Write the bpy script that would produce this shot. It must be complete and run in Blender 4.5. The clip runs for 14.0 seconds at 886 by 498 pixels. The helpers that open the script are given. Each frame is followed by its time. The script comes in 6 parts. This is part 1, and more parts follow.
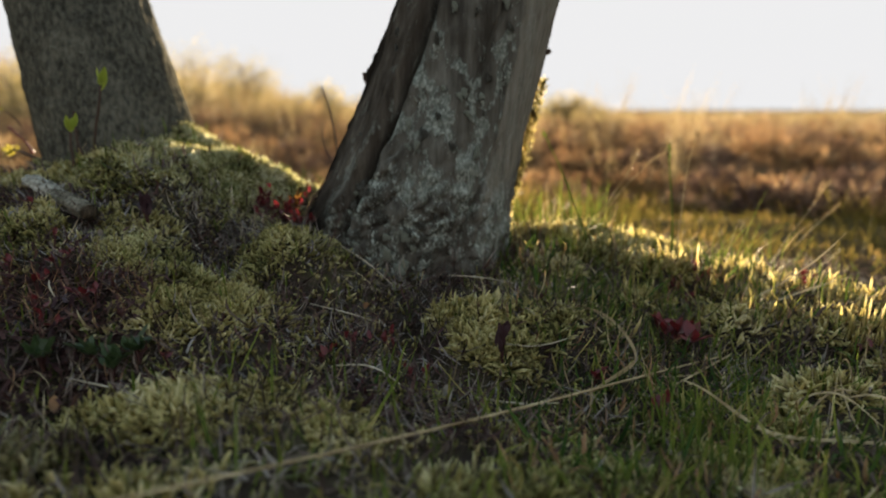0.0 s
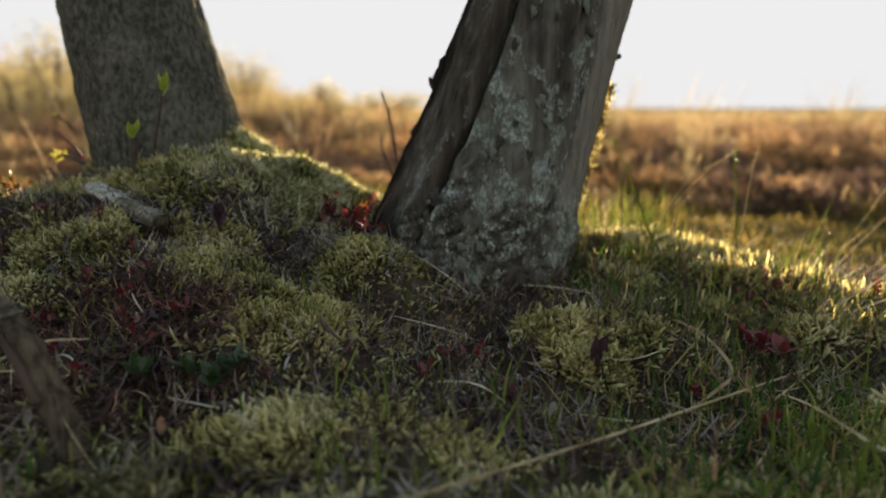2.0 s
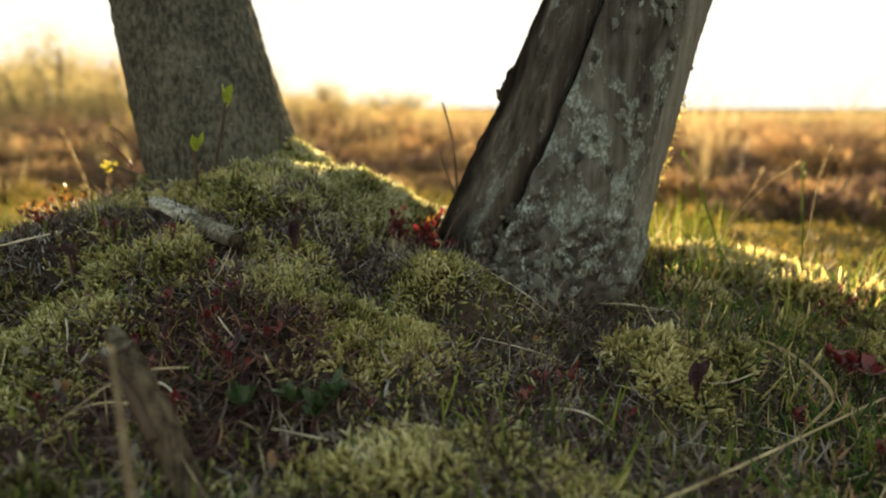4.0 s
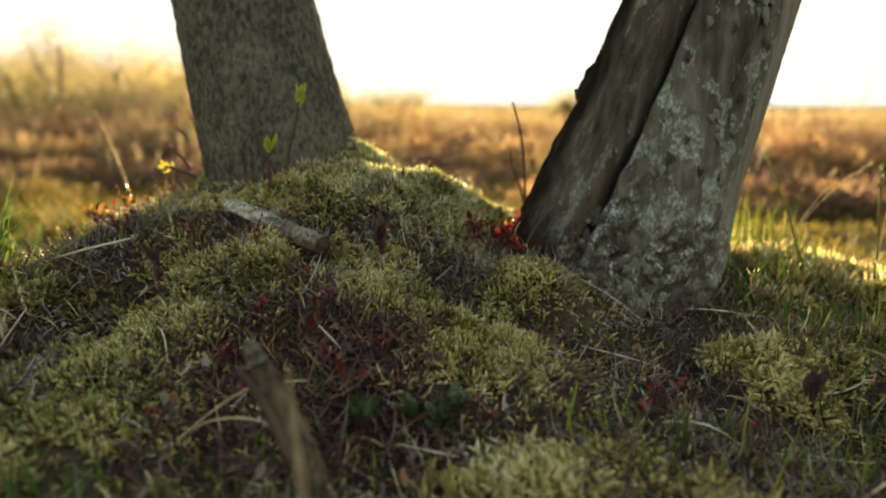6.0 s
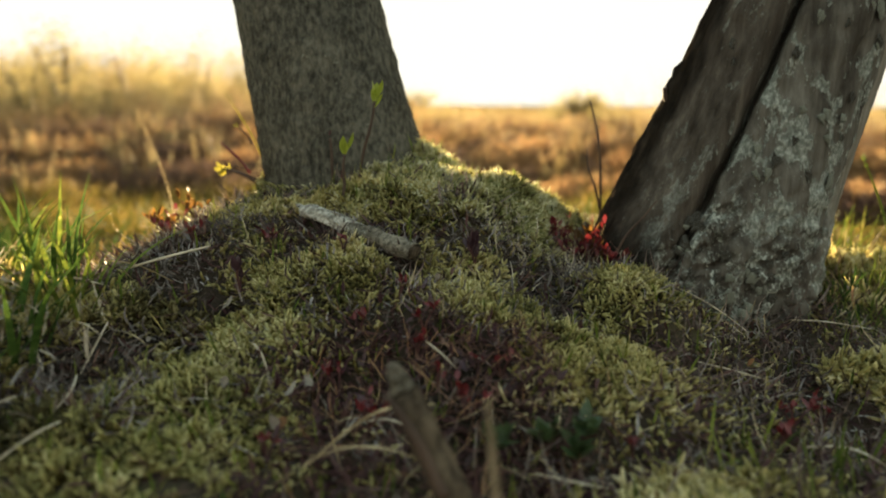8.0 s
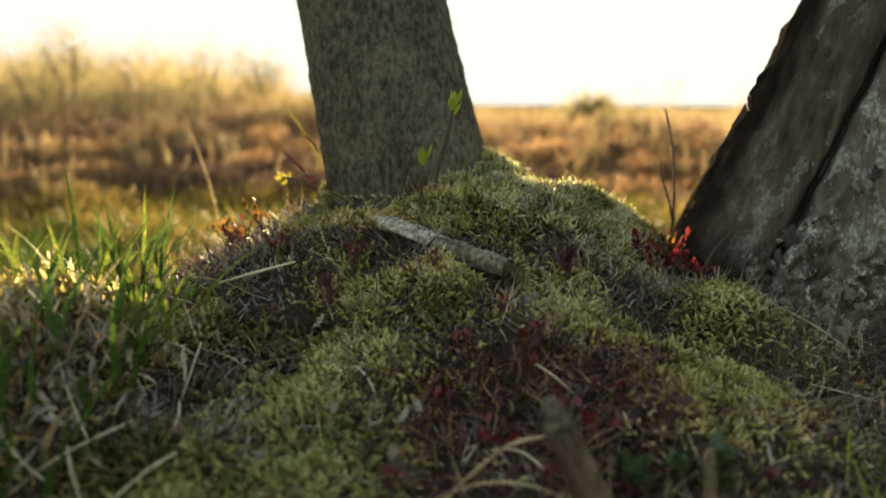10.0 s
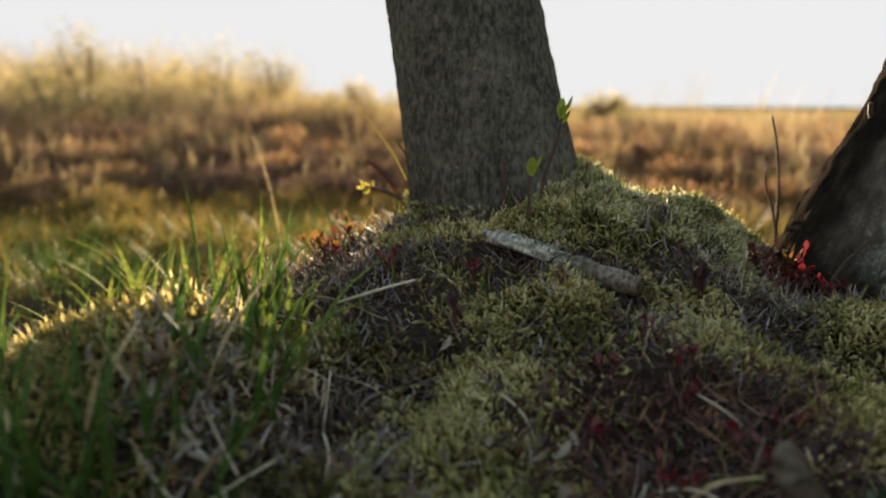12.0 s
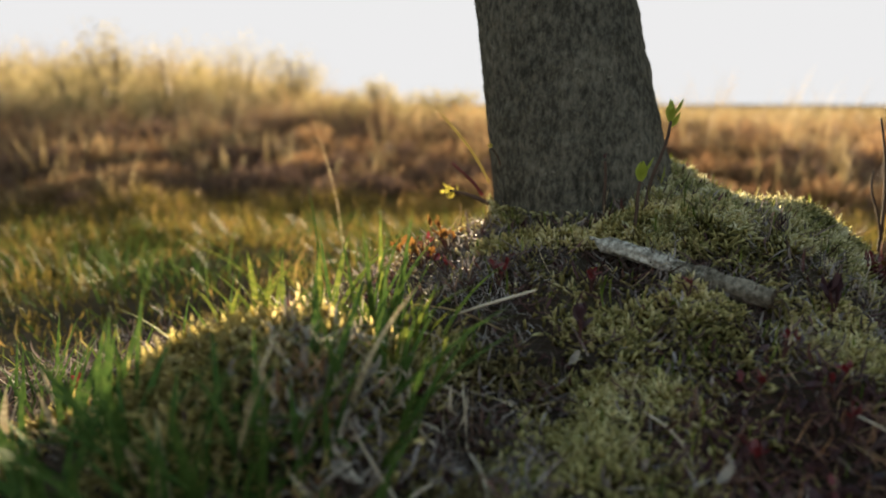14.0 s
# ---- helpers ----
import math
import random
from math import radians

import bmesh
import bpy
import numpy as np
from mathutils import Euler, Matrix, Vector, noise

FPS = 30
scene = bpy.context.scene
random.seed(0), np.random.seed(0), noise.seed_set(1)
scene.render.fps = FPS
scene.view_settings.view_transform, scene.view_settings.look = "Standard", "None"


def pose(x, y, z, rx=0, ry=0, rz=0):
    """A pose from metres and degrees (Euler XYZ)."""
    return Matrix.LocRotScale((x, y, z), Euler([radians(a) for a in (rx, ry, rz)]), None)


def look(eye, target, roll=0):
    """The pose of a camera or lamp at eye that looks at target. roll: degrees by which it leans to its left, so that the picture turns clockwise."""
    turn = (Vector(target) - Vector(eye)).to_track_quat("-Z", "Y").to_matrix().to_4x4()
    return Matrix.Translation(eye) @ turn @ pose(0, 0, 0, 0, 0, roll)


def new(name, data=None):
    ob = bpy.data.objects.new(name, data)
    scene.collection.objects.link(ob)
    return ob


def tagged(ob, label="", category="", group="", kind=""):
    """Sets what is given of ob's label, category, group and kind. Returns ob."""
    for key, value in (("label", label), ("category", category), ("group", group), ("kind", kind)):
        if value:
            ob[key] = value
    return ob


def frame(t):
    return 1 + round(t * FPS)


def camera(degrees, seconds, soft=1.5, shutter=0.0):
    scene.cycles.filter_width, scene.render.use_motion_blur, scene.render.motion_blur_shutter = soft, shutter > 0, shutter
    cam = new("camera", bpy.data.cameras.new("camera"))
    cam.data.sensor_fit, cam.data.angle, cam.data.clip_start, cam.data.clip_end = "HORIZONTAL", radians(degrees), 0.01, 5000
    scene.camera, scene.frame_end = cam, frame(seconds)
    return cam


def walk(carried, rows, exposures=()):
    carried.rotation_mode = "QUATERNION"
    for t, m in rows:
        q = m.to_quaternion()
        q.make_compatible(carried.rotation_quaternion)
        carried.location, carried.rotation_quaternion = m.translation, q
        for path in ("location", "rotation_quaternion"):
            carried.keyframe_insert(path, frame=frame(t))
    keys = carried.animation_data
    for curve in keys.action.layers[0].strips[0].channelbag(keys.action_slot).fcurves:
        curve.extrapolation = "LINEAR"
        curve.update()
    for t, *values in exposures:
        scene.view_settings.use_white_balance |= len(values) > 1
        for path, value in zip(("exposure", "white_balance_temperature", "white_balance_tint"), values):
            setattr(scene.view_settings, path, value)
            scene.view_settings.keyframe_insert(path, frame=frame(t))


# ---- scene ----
cam = camera(70.5, 14.0, soft=1.9)
cam.data.dof.use_dof = True
cam.data.dof.focus_distance = 0.56
cam.data.dof.aperture_fstop = 3.0
EXPOSURE, SKY, SUNLIGHT = 2.75, 0.15, 5.0
# the picture lifts and warms while the low sun looks past the trunks into the lens
GLARE = [(0.0, 0.02, 6800, 9), (2.1, 0.02, 6800, 9), (2.5, 0.14, 7000, 8), (3.0, 0.42, 7700, 4), (5.5, 0.50, 8050, 2), (7.6, 0.48, 8050, 2), (8.2, 0.46, 7950, 2), (10.3, 0.32, 7500, 4), (10.9, 0.05, 6850, 8), (14.0, 0.0, 6830, 9)]
METRES, EYE, TILT, LEAN, TURN = 0.62, 0.42, -12.5, 0.0, 0.0
ROWS = [
    (0.0, 0.0, 0.0, 0.0, 0.0, 0.0, 0.0),
    (0.5, -0.0355, 0.0062, 0.0067, -0.12, -0.07, 0.02),
    (1.0, -0.0697, 0.0125, 0.0103, -0.23, -0.1, 0.03),
    (1.5, -0.1028, 0.017, 0.014, -0.32, -0.17, 0.03),
    (2.0, -0.1364, 0.0214, 0.0197, -0.47, -0.19, 0.03),
    (2.5, -0.1698, 0.0283, 0.0277, -0.5, -0.18, 0.03),
    (3.0, -0.2011, 0.0357, 0.0358, -0.55, -0.16, 0.02),
    (5.5, -0.3722, 0.066, 0.0589, -0.99, -0.41, 0.02),
    (6.0, -0.4097, 0.0774, 0.0598, -1.06, -0.46, 0.01),
    (6.5, -0.4466, 0.0913, 0.0585, -1.1, -0.46, 0.02),
    (7.0, -0.4819, 0.1068, 0.0605, -1.13, -0.39, 0.02),
    (7.5, -0.5151, 0.1224, 0.0653, -1.11, -0.41, 0.02),
    (8.0, -0.5472, 0.1363, 0.0703, -1.09, -0.41, 0.01),
    (10.5, -0.7045, 0.1797, 0.0985, -0.83, -0.46, -0.06),
    (11.0, -0.742, 0.1936, 0.105, -0.81, -0.4, -0.07),
    (11.5, -0.7819, 0.2062, 0.1096, -0.6, -0.41, -0.1),
    (12.0, -0.8242, 0.2157, 0.1126, -0.25, -0.39, -0.15),
    (12.5, -0.8595, 0.2229, 0.117, 0.09, -0.42, -0.26),
    (13.0, -0.8921, 0.2276, 0.1219, 0.57, -0.46, -0.31),
    (13.5, -0.9233, 0.2348, 0.1226, 0.89, -0.46, -0.33),
    (14.0, -0.9556, 0.2435, 0.1249, 1.09, -0.53, -0.36),
]
walk(cam, [(t, pose(0, 0, EYE, TILT, LEAN, TURN) @ pose(METRES * x, METRES * y, METRES * z, 90 + pitch, roll, yaw)) for t, x, y, z, yaw, pitch, roll in ROWS],
     [(t, EXPOSURE + up, kelvin, tint) for t, up, kelvin, tint in GLARE])

# ---- sky and sun ----
SUN_UP, SUN_RIGHT = 5.5, 4.1        # degrees above the horizon, degrees to the right of +y
world = bpy.data.worlds.new("evening_sky")
scene.world = world
world.use_nodes = True
sky = world.node_tree.nodes.new("ShaderNodeTexSky")
sky.sky_type, sky.sun_disc = "NISHITA", False
sky.sun_elevation, sky.sun_rotation = radians(SUN_UP), radians(SUN_RIGHT)
sky.air_density, sky.dust_density, sky.ozone_density = 1.0, 1.3, 1.0
sky_cap = world.node_tree.nodes.new("ShaderNodeMix")          # caps the sky's colour at one flat brightness: no part outshines it
sky_cap.data_type, sky_cap.blend_type = "RGBA", "DARKEN"
sky_cap.inputs["Factor"].default_value = 1.0
sky_cap.inputs["B"].default_value = (0.822, 0.838, 0.885, 1.0)
world.node_tree.links.new(sky.outputs[0], sky_cap.inputs["A"])
world.node_tree.links.new(sky_cap.outputs["Result"], world.node_tree.nodes["Background"].inputs[0])
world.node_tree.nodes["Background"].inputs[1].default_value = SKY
lamp = bpy.data.lights.new("sun", "SUN")
lamp.energy, lamp.angle, lamp.color = SUNLIGHT, radians(0.6), (1.0, 0.80, 0.55)
sun = new("sun", lamp)
a, e = radians(SUN_RIGHT), radians(SUN_UP)
sun.matrix_world = look((0, 0, 0), (-math.sin(a) * math.cos(e), -math.cos(a) * math.cos(e), -math.sin(e)))


# ---- noise ----
def lattice(ix, iy, iz):
    v = np.sin(ix * 127.1 + iy * 311.7 + iz * 74.7) * 43758.5453
    return v - np.floor(v)


def vnoise(x, y, z):
    """Smooth noise from 0 to 1, for arrays."""
    x, y, z = np.broadcast_arrays(np.asarray(x, float), y, z)
    ix, iy, iz = np.floor(x), np.floor(y), np.floor(z)
    fx, fy, fz = x - ix, y - iy, z - iz
    fx, fy, fz = (f * f * (3 - 2 * f) for f in (fx, fy, fz))
    out = 0
    for a in (0, 1):
        for b in (0, 1):
            for c in (0, 1):
                out = out + lattice(ix + a, iy + b, iz + c) * (fx if a else 1 - fx) * (fy if b else 1 - fy) * (fz if c else 1 - fz)
    return out


def fbm(x, y, z, octaves=4):
    out, gain = 0, 0.5
    for i in range(octaves):
        k = 2.03 ** i
        out = out + gain * (vnoise(x * k + 7.3 * i, y * k + 3.1 * i, z * k + 5.7 * i) - 0.5)
        gain *= 0.5
    return out


# ---- the lie of the land ----
HUMMOCKS = [(0.034, 0.575, 0.05, 0.006), (-0.93, 0.66, 0.11, 0.022), (-0.205, 0.80, 0.030, 0.008), (-0.357, 0.868, 0.030, 0.016), (-0.298, 0.830, 0.034, -0.026), (-0.248, 0.770, 0.026, 0.018), (-0.163, 0.82, 0.028, 0.012), (-0.158, 0.635, 0.042, 0.022), (-0.2, 0.525, 0.075, 0.009), (-0.31, 0.84, 0.095, 0.0715), (-0.27, 0.93, 0.07, 0.008), (-0.475, 0.88, 0.14, 0.0577),
            (-0.42, 0.65, 0.1, 0.0184), (-0.41, 0.668, 0.05, 0.015), (-0.97, 0.95, 0.13, -0.030), (-0.52, 0.52, 0.09, -0.0084), (-0.715, 0.535, 0.075, 0.064), (-0.18, 0.37, 0.09, -0.0032), (0, 0.76, 0.11, 0.0378),
            (0.22, 0.88, 0.12, 0.038), (0.42, 0.86, 0.09, 0.006), (0.45, 0.70, 0.09, 0.002), (-0.35, 0.78, 0.28, 0.076), (-0.4, 0.42, 0.2, 0.0015), (0.3, 0.5, 0.2, -0.0352), (-0.8, 0.95, 0.26, 0.012), (-0.6, 0.84, 0.08, 0.026), (0.05, 0.4, 0.1, -0.005),
            (-0.65, 0.63, 0.13, 0.0112), (-0.2, 0.48, 0.13, -0.012), (0.34, 0.6, 0.13, 0.0136), (-0.29, 0.69, 0.05, 0.0299), (-0.83, 0.48, 0.08, 0.0284), (0.04, 0.54, 0.05, -0.024), (-0.56, 0.69, 0.05, 0.0257), (0.13, 0.6, 0.05, 0.0215), (-0.68, 0.54, 0.05, 0.0206), (-0.2, 0.6, 0.05, -0.0144), (-0.23, 0.36, 0.05, -0.0194),
            (-0.08, 0.33, 0.05, 0.0133), (-0.32, 0.51, 0.05, 0.0179), (-0.41, 0.45, 0.05, -0.0135), (0.1, 0.78, 0.08, -0.0096), (-0.8, 0.69, 0.05, -0.0106), (-0.68, 0.42, 0.05, -0.0131), (-0.95, 0.66, 0.05, -0.0088), (0.31, 0.81, 0.05, -0.011), (0.37, 0.72, 0.05, 0.0097), (-0.23, 0.54, 0.05, -0.0119), (-0.56, 0.63, 0.05, 0.0209), (-0.528, 0.561, 0.035, -0.014)]


# moss cushions: x, y, half-widths, rise, shoot height, shoot width, shoots per square metre, kind
CUSHIONS = [(0.040, 0.550, 0.047, 0.042, 0.038, 0.021, 0.0060, 90000, "pale"), (-0.160, 0.632, 0.056, 0.040, 0.026, 0.017, 0.0042, 62000, "green"), (-0.212, 0.525, 0.078, 0.056, 0.030, 0.015, 0.0037, 78000, "pale"),
            (-0.285, 0.578, 0.085, 0.030, 0.016, 0.017, 0.0040, 60000, "green"), (-0.15, 0.405, 0.080, 0.036, 0.012, 0.016, 0.0046, 45000, "pale"), (-0.06, 0.382, 0.045, 0.024, 0.008, 0.015, 0.0044, 37500, "pale"),
            (-0.30, 0.790, 0.13, 0.100, 0.012, 0.016, 0.0038, 105000, "fine"), (-0.40, 0.742, 0.08, 0.036, 0.008, 0.016, 0.0039, 66000, "pale"), (-0.51, 0.752, 0.06, 0.024, 0.008, 0.014, 0.0036, 66000, "pale"),
            (-0.500, 0.472, 0.078, 0.080, 0.020, 0.015, 0.0042, 60000, "green"), (-0.460, 0.560, 0.055, 0.034, 0.010, 0.016, 0.0042, 56000, "green"), (-0.36, 0.690, 0.06, 0.030, 0.006, 0.016, 0.0039, 56000, "green"), (-0.335, 0.622, 0.080, 0.032, 0.006, 0.015, 0.0039, 56000, "green"), (-0.405, 0.590, 0.050, 0.030, 0.004, 0.015, 0.0039, 56000, "green"),
            (-0.462, 0.608, 0.055, 0.024, 0.008, 0.016, 0.0040, 52000, "green"), (-0.41, 0.628, 0.045, 0.022, 0.008, 0.015, 0.0039, 52000, "pale"), (-0.562, 0.572, 0.045, 0.028, 0.012, 0.016, 0.0042, 52000, "dark"), (-0.21, 0.392, 0.055, 0.034, 0.012, 0.020, 0.0048, 40800, "pale"),
            (-0.695, 0.566, 0.100, 0.044, 0.006, 0.016, 0.0044, 72000, "pale"), (-0.705, 0.512, 0.100, 0.066, 0.004, 0.021, 0.0028, 44000, "olive"), (-0.82, 0.540, 0.07, 0.05, 0.008, 0.021, 0.0028, 38000, "olive"),
            (0.19, 0.815, 0.10, 0.036, 0.022, 0.026, 0.0046, 34000, "fine"), (0.30, 0.850, 0.06, 0.032, 0.014, 0.026, 0.0046, 32000, "fine"), (0.19, 0.745, 0.045, 0.026, 0.030, 0.022, 0.0046, 36000, "fine"), (0.225, 0.665, 0.032, 0.018, 0.022, 0.017, 0.0046, 42000, "pale"), (0.345, 0.685, 0.036, 0.020, 0.018, 0.017, 0.0046, 42000, "pale"), (0.46, 0.70, 0.05, 0.026, 0.014, 0.017, 0.0046, 40000, "pale"), (0.44, 0.54, 0.045, 0.024, 0.024, 0.018, 0.0048, 40000, "pale"), (0.105, 0.575, 0.035, 0.028, 0.012, 0.018, 0.0048, 42000, "green"),
            (-0.60, 0.452, 0.045, 0.032, 0.012, 0.017, 0.0042, 50000, "dark"), (-0.545, 0.395, 0.060, 0.045, 0.004, 0.016, 0.0042, 42000, "green"), (-0.61, 0.400, 0.050, 0.035, 0.004, 0.016, 0.0042, 40000, "dark"), (0.30, 0.620, 0.05, 0.024, 0.028, 0.019, 0.0048, 40000, "pale"), (-0.25, 0.345, 0.05, 0.03, 0.012, 0.020, 0.0048, 27000, "dark"), (0.37, 0.76, 0.05, 0.030, 0.014, 0.017, 0.0044, 42000, "pale"),
            (0.125, 0.712, 0.035, 0.020, 0.024, 0.018, 0.0048, 42000, "pale"), (0.270, 0.728, 0.042, 0.024, 0.030, 0.018, 0.0048, 42000, "pale"), (0.39, 0.60, 0.05, 0.026, 0.030, 0.018, 0.0048, 40000, "pale"), (0.33, 0.49, 0.05, 0.024, 0.022, 0.020, 0.005, 36000, "pale"),
            (0.115, 0.375, 0.045, 0.026, 0.004, 0.016, 0.0044, 40000, "green"), (0.20, 0.395, 0.05, 0.028, 0.004, 0.016, 0.0044, 40000, "pale"), (0.29, 0.445, 0.045, 0.030, 0.004, 0.016, 0.0044, 40000, "pale"), (0.235, 0.345, 0.06, 0.026, 0.004, 0.016, 0.0044, 40000, "green"), (0.03, 0.335, 0.045, 0.022, 0.008, 0.022, 0.005, 36000, "green"), (-0.19, 0.315, 0.07, 0.03, 0.008, 0.022, 0.005, 25500, "pale"), (-0.40, 0.345, 0.05, 0.025, 0.008, 0.022, 0.005, 25500, "dark")]


def height(x, y):
    x, y = np.asarray(x, float), np.asarray(y, float)
    r = np.sqrt((np.abs(x + 0.15) / 1.25) ** 2 + (y - 0.5) ** 2)
    z = 0.02 + 0.19 / (1 + (r / 1.35) ** 4)
    for cx, cy, s, a in HUMMOCKS:
        z = z + a * np.exp(-((x - cx) ** 2 + (y - cy) ** 2) / (2 * s * s))
    for cx, cy, rx, ry, a, *_ in CUSHIONS:
        q = ((x - cx) / rx) ** 2 + ((y - cy) / ry) ** 2
        z = z + a * np.where(q < 2.2, np.clip(1 - q / 2.2, 0, 1) ** 1.3, 0)
    near = 1 / (1 + (r / 2.0) ** 4)
    z = z + near * (0.026 * np.exp(-(r / 1.4) ** 8) * fbm(x * 11, y * 11, 0.5, 3) + 0.014 * np.exp(-(r / 1.1) ** 8) * fbm(x * 45, y * 45, 2.5, 2)) - 0.017 * near
    z = z + 0.22 * np.clip((y - 1.0) / 0.5, 0, 1) * np.clip((4.5 - y) / 1.5, 0, 1) * fbm(x * 2.8, y * 2.8, 6.6, 3)
    return z + (1 - near) * 0.25 * fbm(x * 0.35, y * 0.35, 9.5, 3)


# ---- materials ----
def tree_of(name):
    m = bpy.data.materials.new(name)
    m.use_nodes = True
    return m, m.node_tree.nodes, m.node_tree.links


def ramp(nodes, stops):
    n = nodes.new("ShaderNodeValToRGB")
    el = n.color_ramp.elements
    while len(el) < len(stops):
        el.new(0.5)
    for e_, (p, c) in zip(el, stops):
        e_.position, e_.color = p, (*c, 1)
    return n


def leafy(name, stops, clear=0.4, rough=0.6, patch=14.0, gloss=0.25, tips=None):
    """Thin plant matter: each piece takes a colour of its own from stops, shifted patch by patch; light shines through."""
    m, nodes, links = tree_of(name)
    out, bsdf = nodes["Material Output"], nodes["Principled BSDF"]
    geo, tex, noise_ = nodes.new("ShaderNodeNewGeometry"), nodes.new("ShaderNodeTexCoord"), nodes.new("ShaderNodeTexNoise")
    info = nodes.new("ShaderNodeObjectInfo")
    noise_.inputs["Scale"].default_value, noise_.inputs["Detail"].default_value = patch, 4
    links.new(tex.outputs["Object"], noise_.inputs["Vector"])
    add1 = nodes.new("ShaderNodeMath"); add1.operation = "MULTIPLY_ADD"
    links.new(geo.outputs["Random Per Island"], add1.inputs[0]); add1.inputs[1].default_value = 0.62
    scale = nodes.new("ShaderNodeMath"); scale.operation = "MULTIPLY_ADD"
    links.new(noise_.outputs["Fac"], scale.inputs[0]); scale.inputs[1].default_value, scale.inputs[2].default_value = 2.1, -0.86
    links.new(scale.outputs[0], add1.inputs[2])
    rnd = nodes.new("ShaderNodeMath"); rnd.operation = "MULTIPLY_ADD"
    links.new(info.outputs["Random"], rnd.inputs[0]); rnd.inputs[1].default_value = 0.12
    links.new(add1.outputs[0], rnd.inputs[2])
    col = ramp(nodes, stops)
    links.new(rnd.outputs[0], col.inputs[0])
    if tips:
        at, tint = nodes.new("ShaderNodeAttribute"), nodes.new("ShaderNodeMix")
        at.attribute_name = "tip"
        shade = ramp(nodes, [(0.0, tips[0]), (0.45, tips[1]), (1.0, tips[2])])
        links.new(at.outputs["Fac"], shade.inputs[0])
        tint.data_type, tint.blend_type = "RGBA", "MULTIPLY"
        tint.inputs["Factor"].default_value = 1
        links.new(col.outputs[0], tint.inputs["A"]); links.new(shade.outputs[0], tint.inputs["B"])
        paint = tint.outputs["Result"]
    else:
        paint = col.outputs[0]
    links.new(paint, bsdf.inputs["Base Color"])
    bsdf.inputs["Roughness"].default_value = rough
    bsdf.inputs["Specular IOR Level"].default_value = gloss
    if clear:
        tr, mix = nodes.new("ShaderNodeBsdfTranslucent"), nodes.new("ShaderNodeMixShader")
        links.new(paint, tr.inputs["Color"])
        mix.inputs[0].default_value = clear
        links.new(bsdf.outputs[0], mix.inputs[1]); links.new(tr.outputs[0], mix.inputs[2])
        links.new(mix.outputs[0], out.inputs["Surface"])
    return m


def earth(name):
    m, nodes, links = tree_of(name)
    bsdf, tex = nodes["Principled BSDF"], nodes.new("ShaderNodeTexCoord")
    n1, n2, n3 = (nodes.new("ShaderNodeTexNoise") for _ in range(3))
    for n, s, d in ((n1, 9, 6), (n2, 160, 8), (n3, 0.5, 5)):
        n.inputs["Scale"].default_value, n.inputs["Detail"].default_value = s, d
        links.new(tex.outputs["Object"], n.inputs["Vector"])
    c1 = ramp(nodes, [(0.3, (0.020, 0.016, 0.013)), (0.55, (0.045, 0.035, 0.026)), (0.75, (0.070, 0.064, 0.034))])
    c2 = ramp(nodes, [(0.35, (0.05, 0.032, 0.018)), (0.5, (0.11, 0.072, 0.03)), (0.65, (0.08, 0.085, 0.026))])
    links.new(n1.outputs["Fac"], c1.inputs[0]); links.new(n3.outputs["Fac"], c2.inputs[0])
    pos, sep = nodes.new("ShaderNodeSeparateXYZ"), nodes.new("ShaderNodeMapRange")
    links.new(tex.outputs["Object"], pos.inputs[0])
    links.new(pos.outputs["Y"], sep.inputs["Value"])
    sep.inputs["From Min"].default_value, sep.inputs["From Max"].default_value = 0.9, 1.8
    mix = nodes.new("ShaderNodeMix"); mix.data_type = "RGBA"
    links.new(sep.outputs[0], mix.inputs["Factor"]); links.new(c1.outputs[0], mix.inputs["A"]); links.new(c2.outputs[0], mix.inputs["B"])
    links.new(mix.outputs["Result"], bsdf.inputs["Base Color"])
    bsdf.inputs["Roughness"].default_value = 0.95
    bsdf.inputs["Specular IOR Level"].default_value = 0.0
    bump = nodes.new("ShaderNodeBump"); bump.inputs["Strength"].default_value, bump.inputs["Distance"].default_value = 0.8, 0.004
    links.new(n2.outputs["Fac"], bump.inputs["Height"]); links.new(bump.outputs[0], bsdf.inputs["Normal"])
    return m


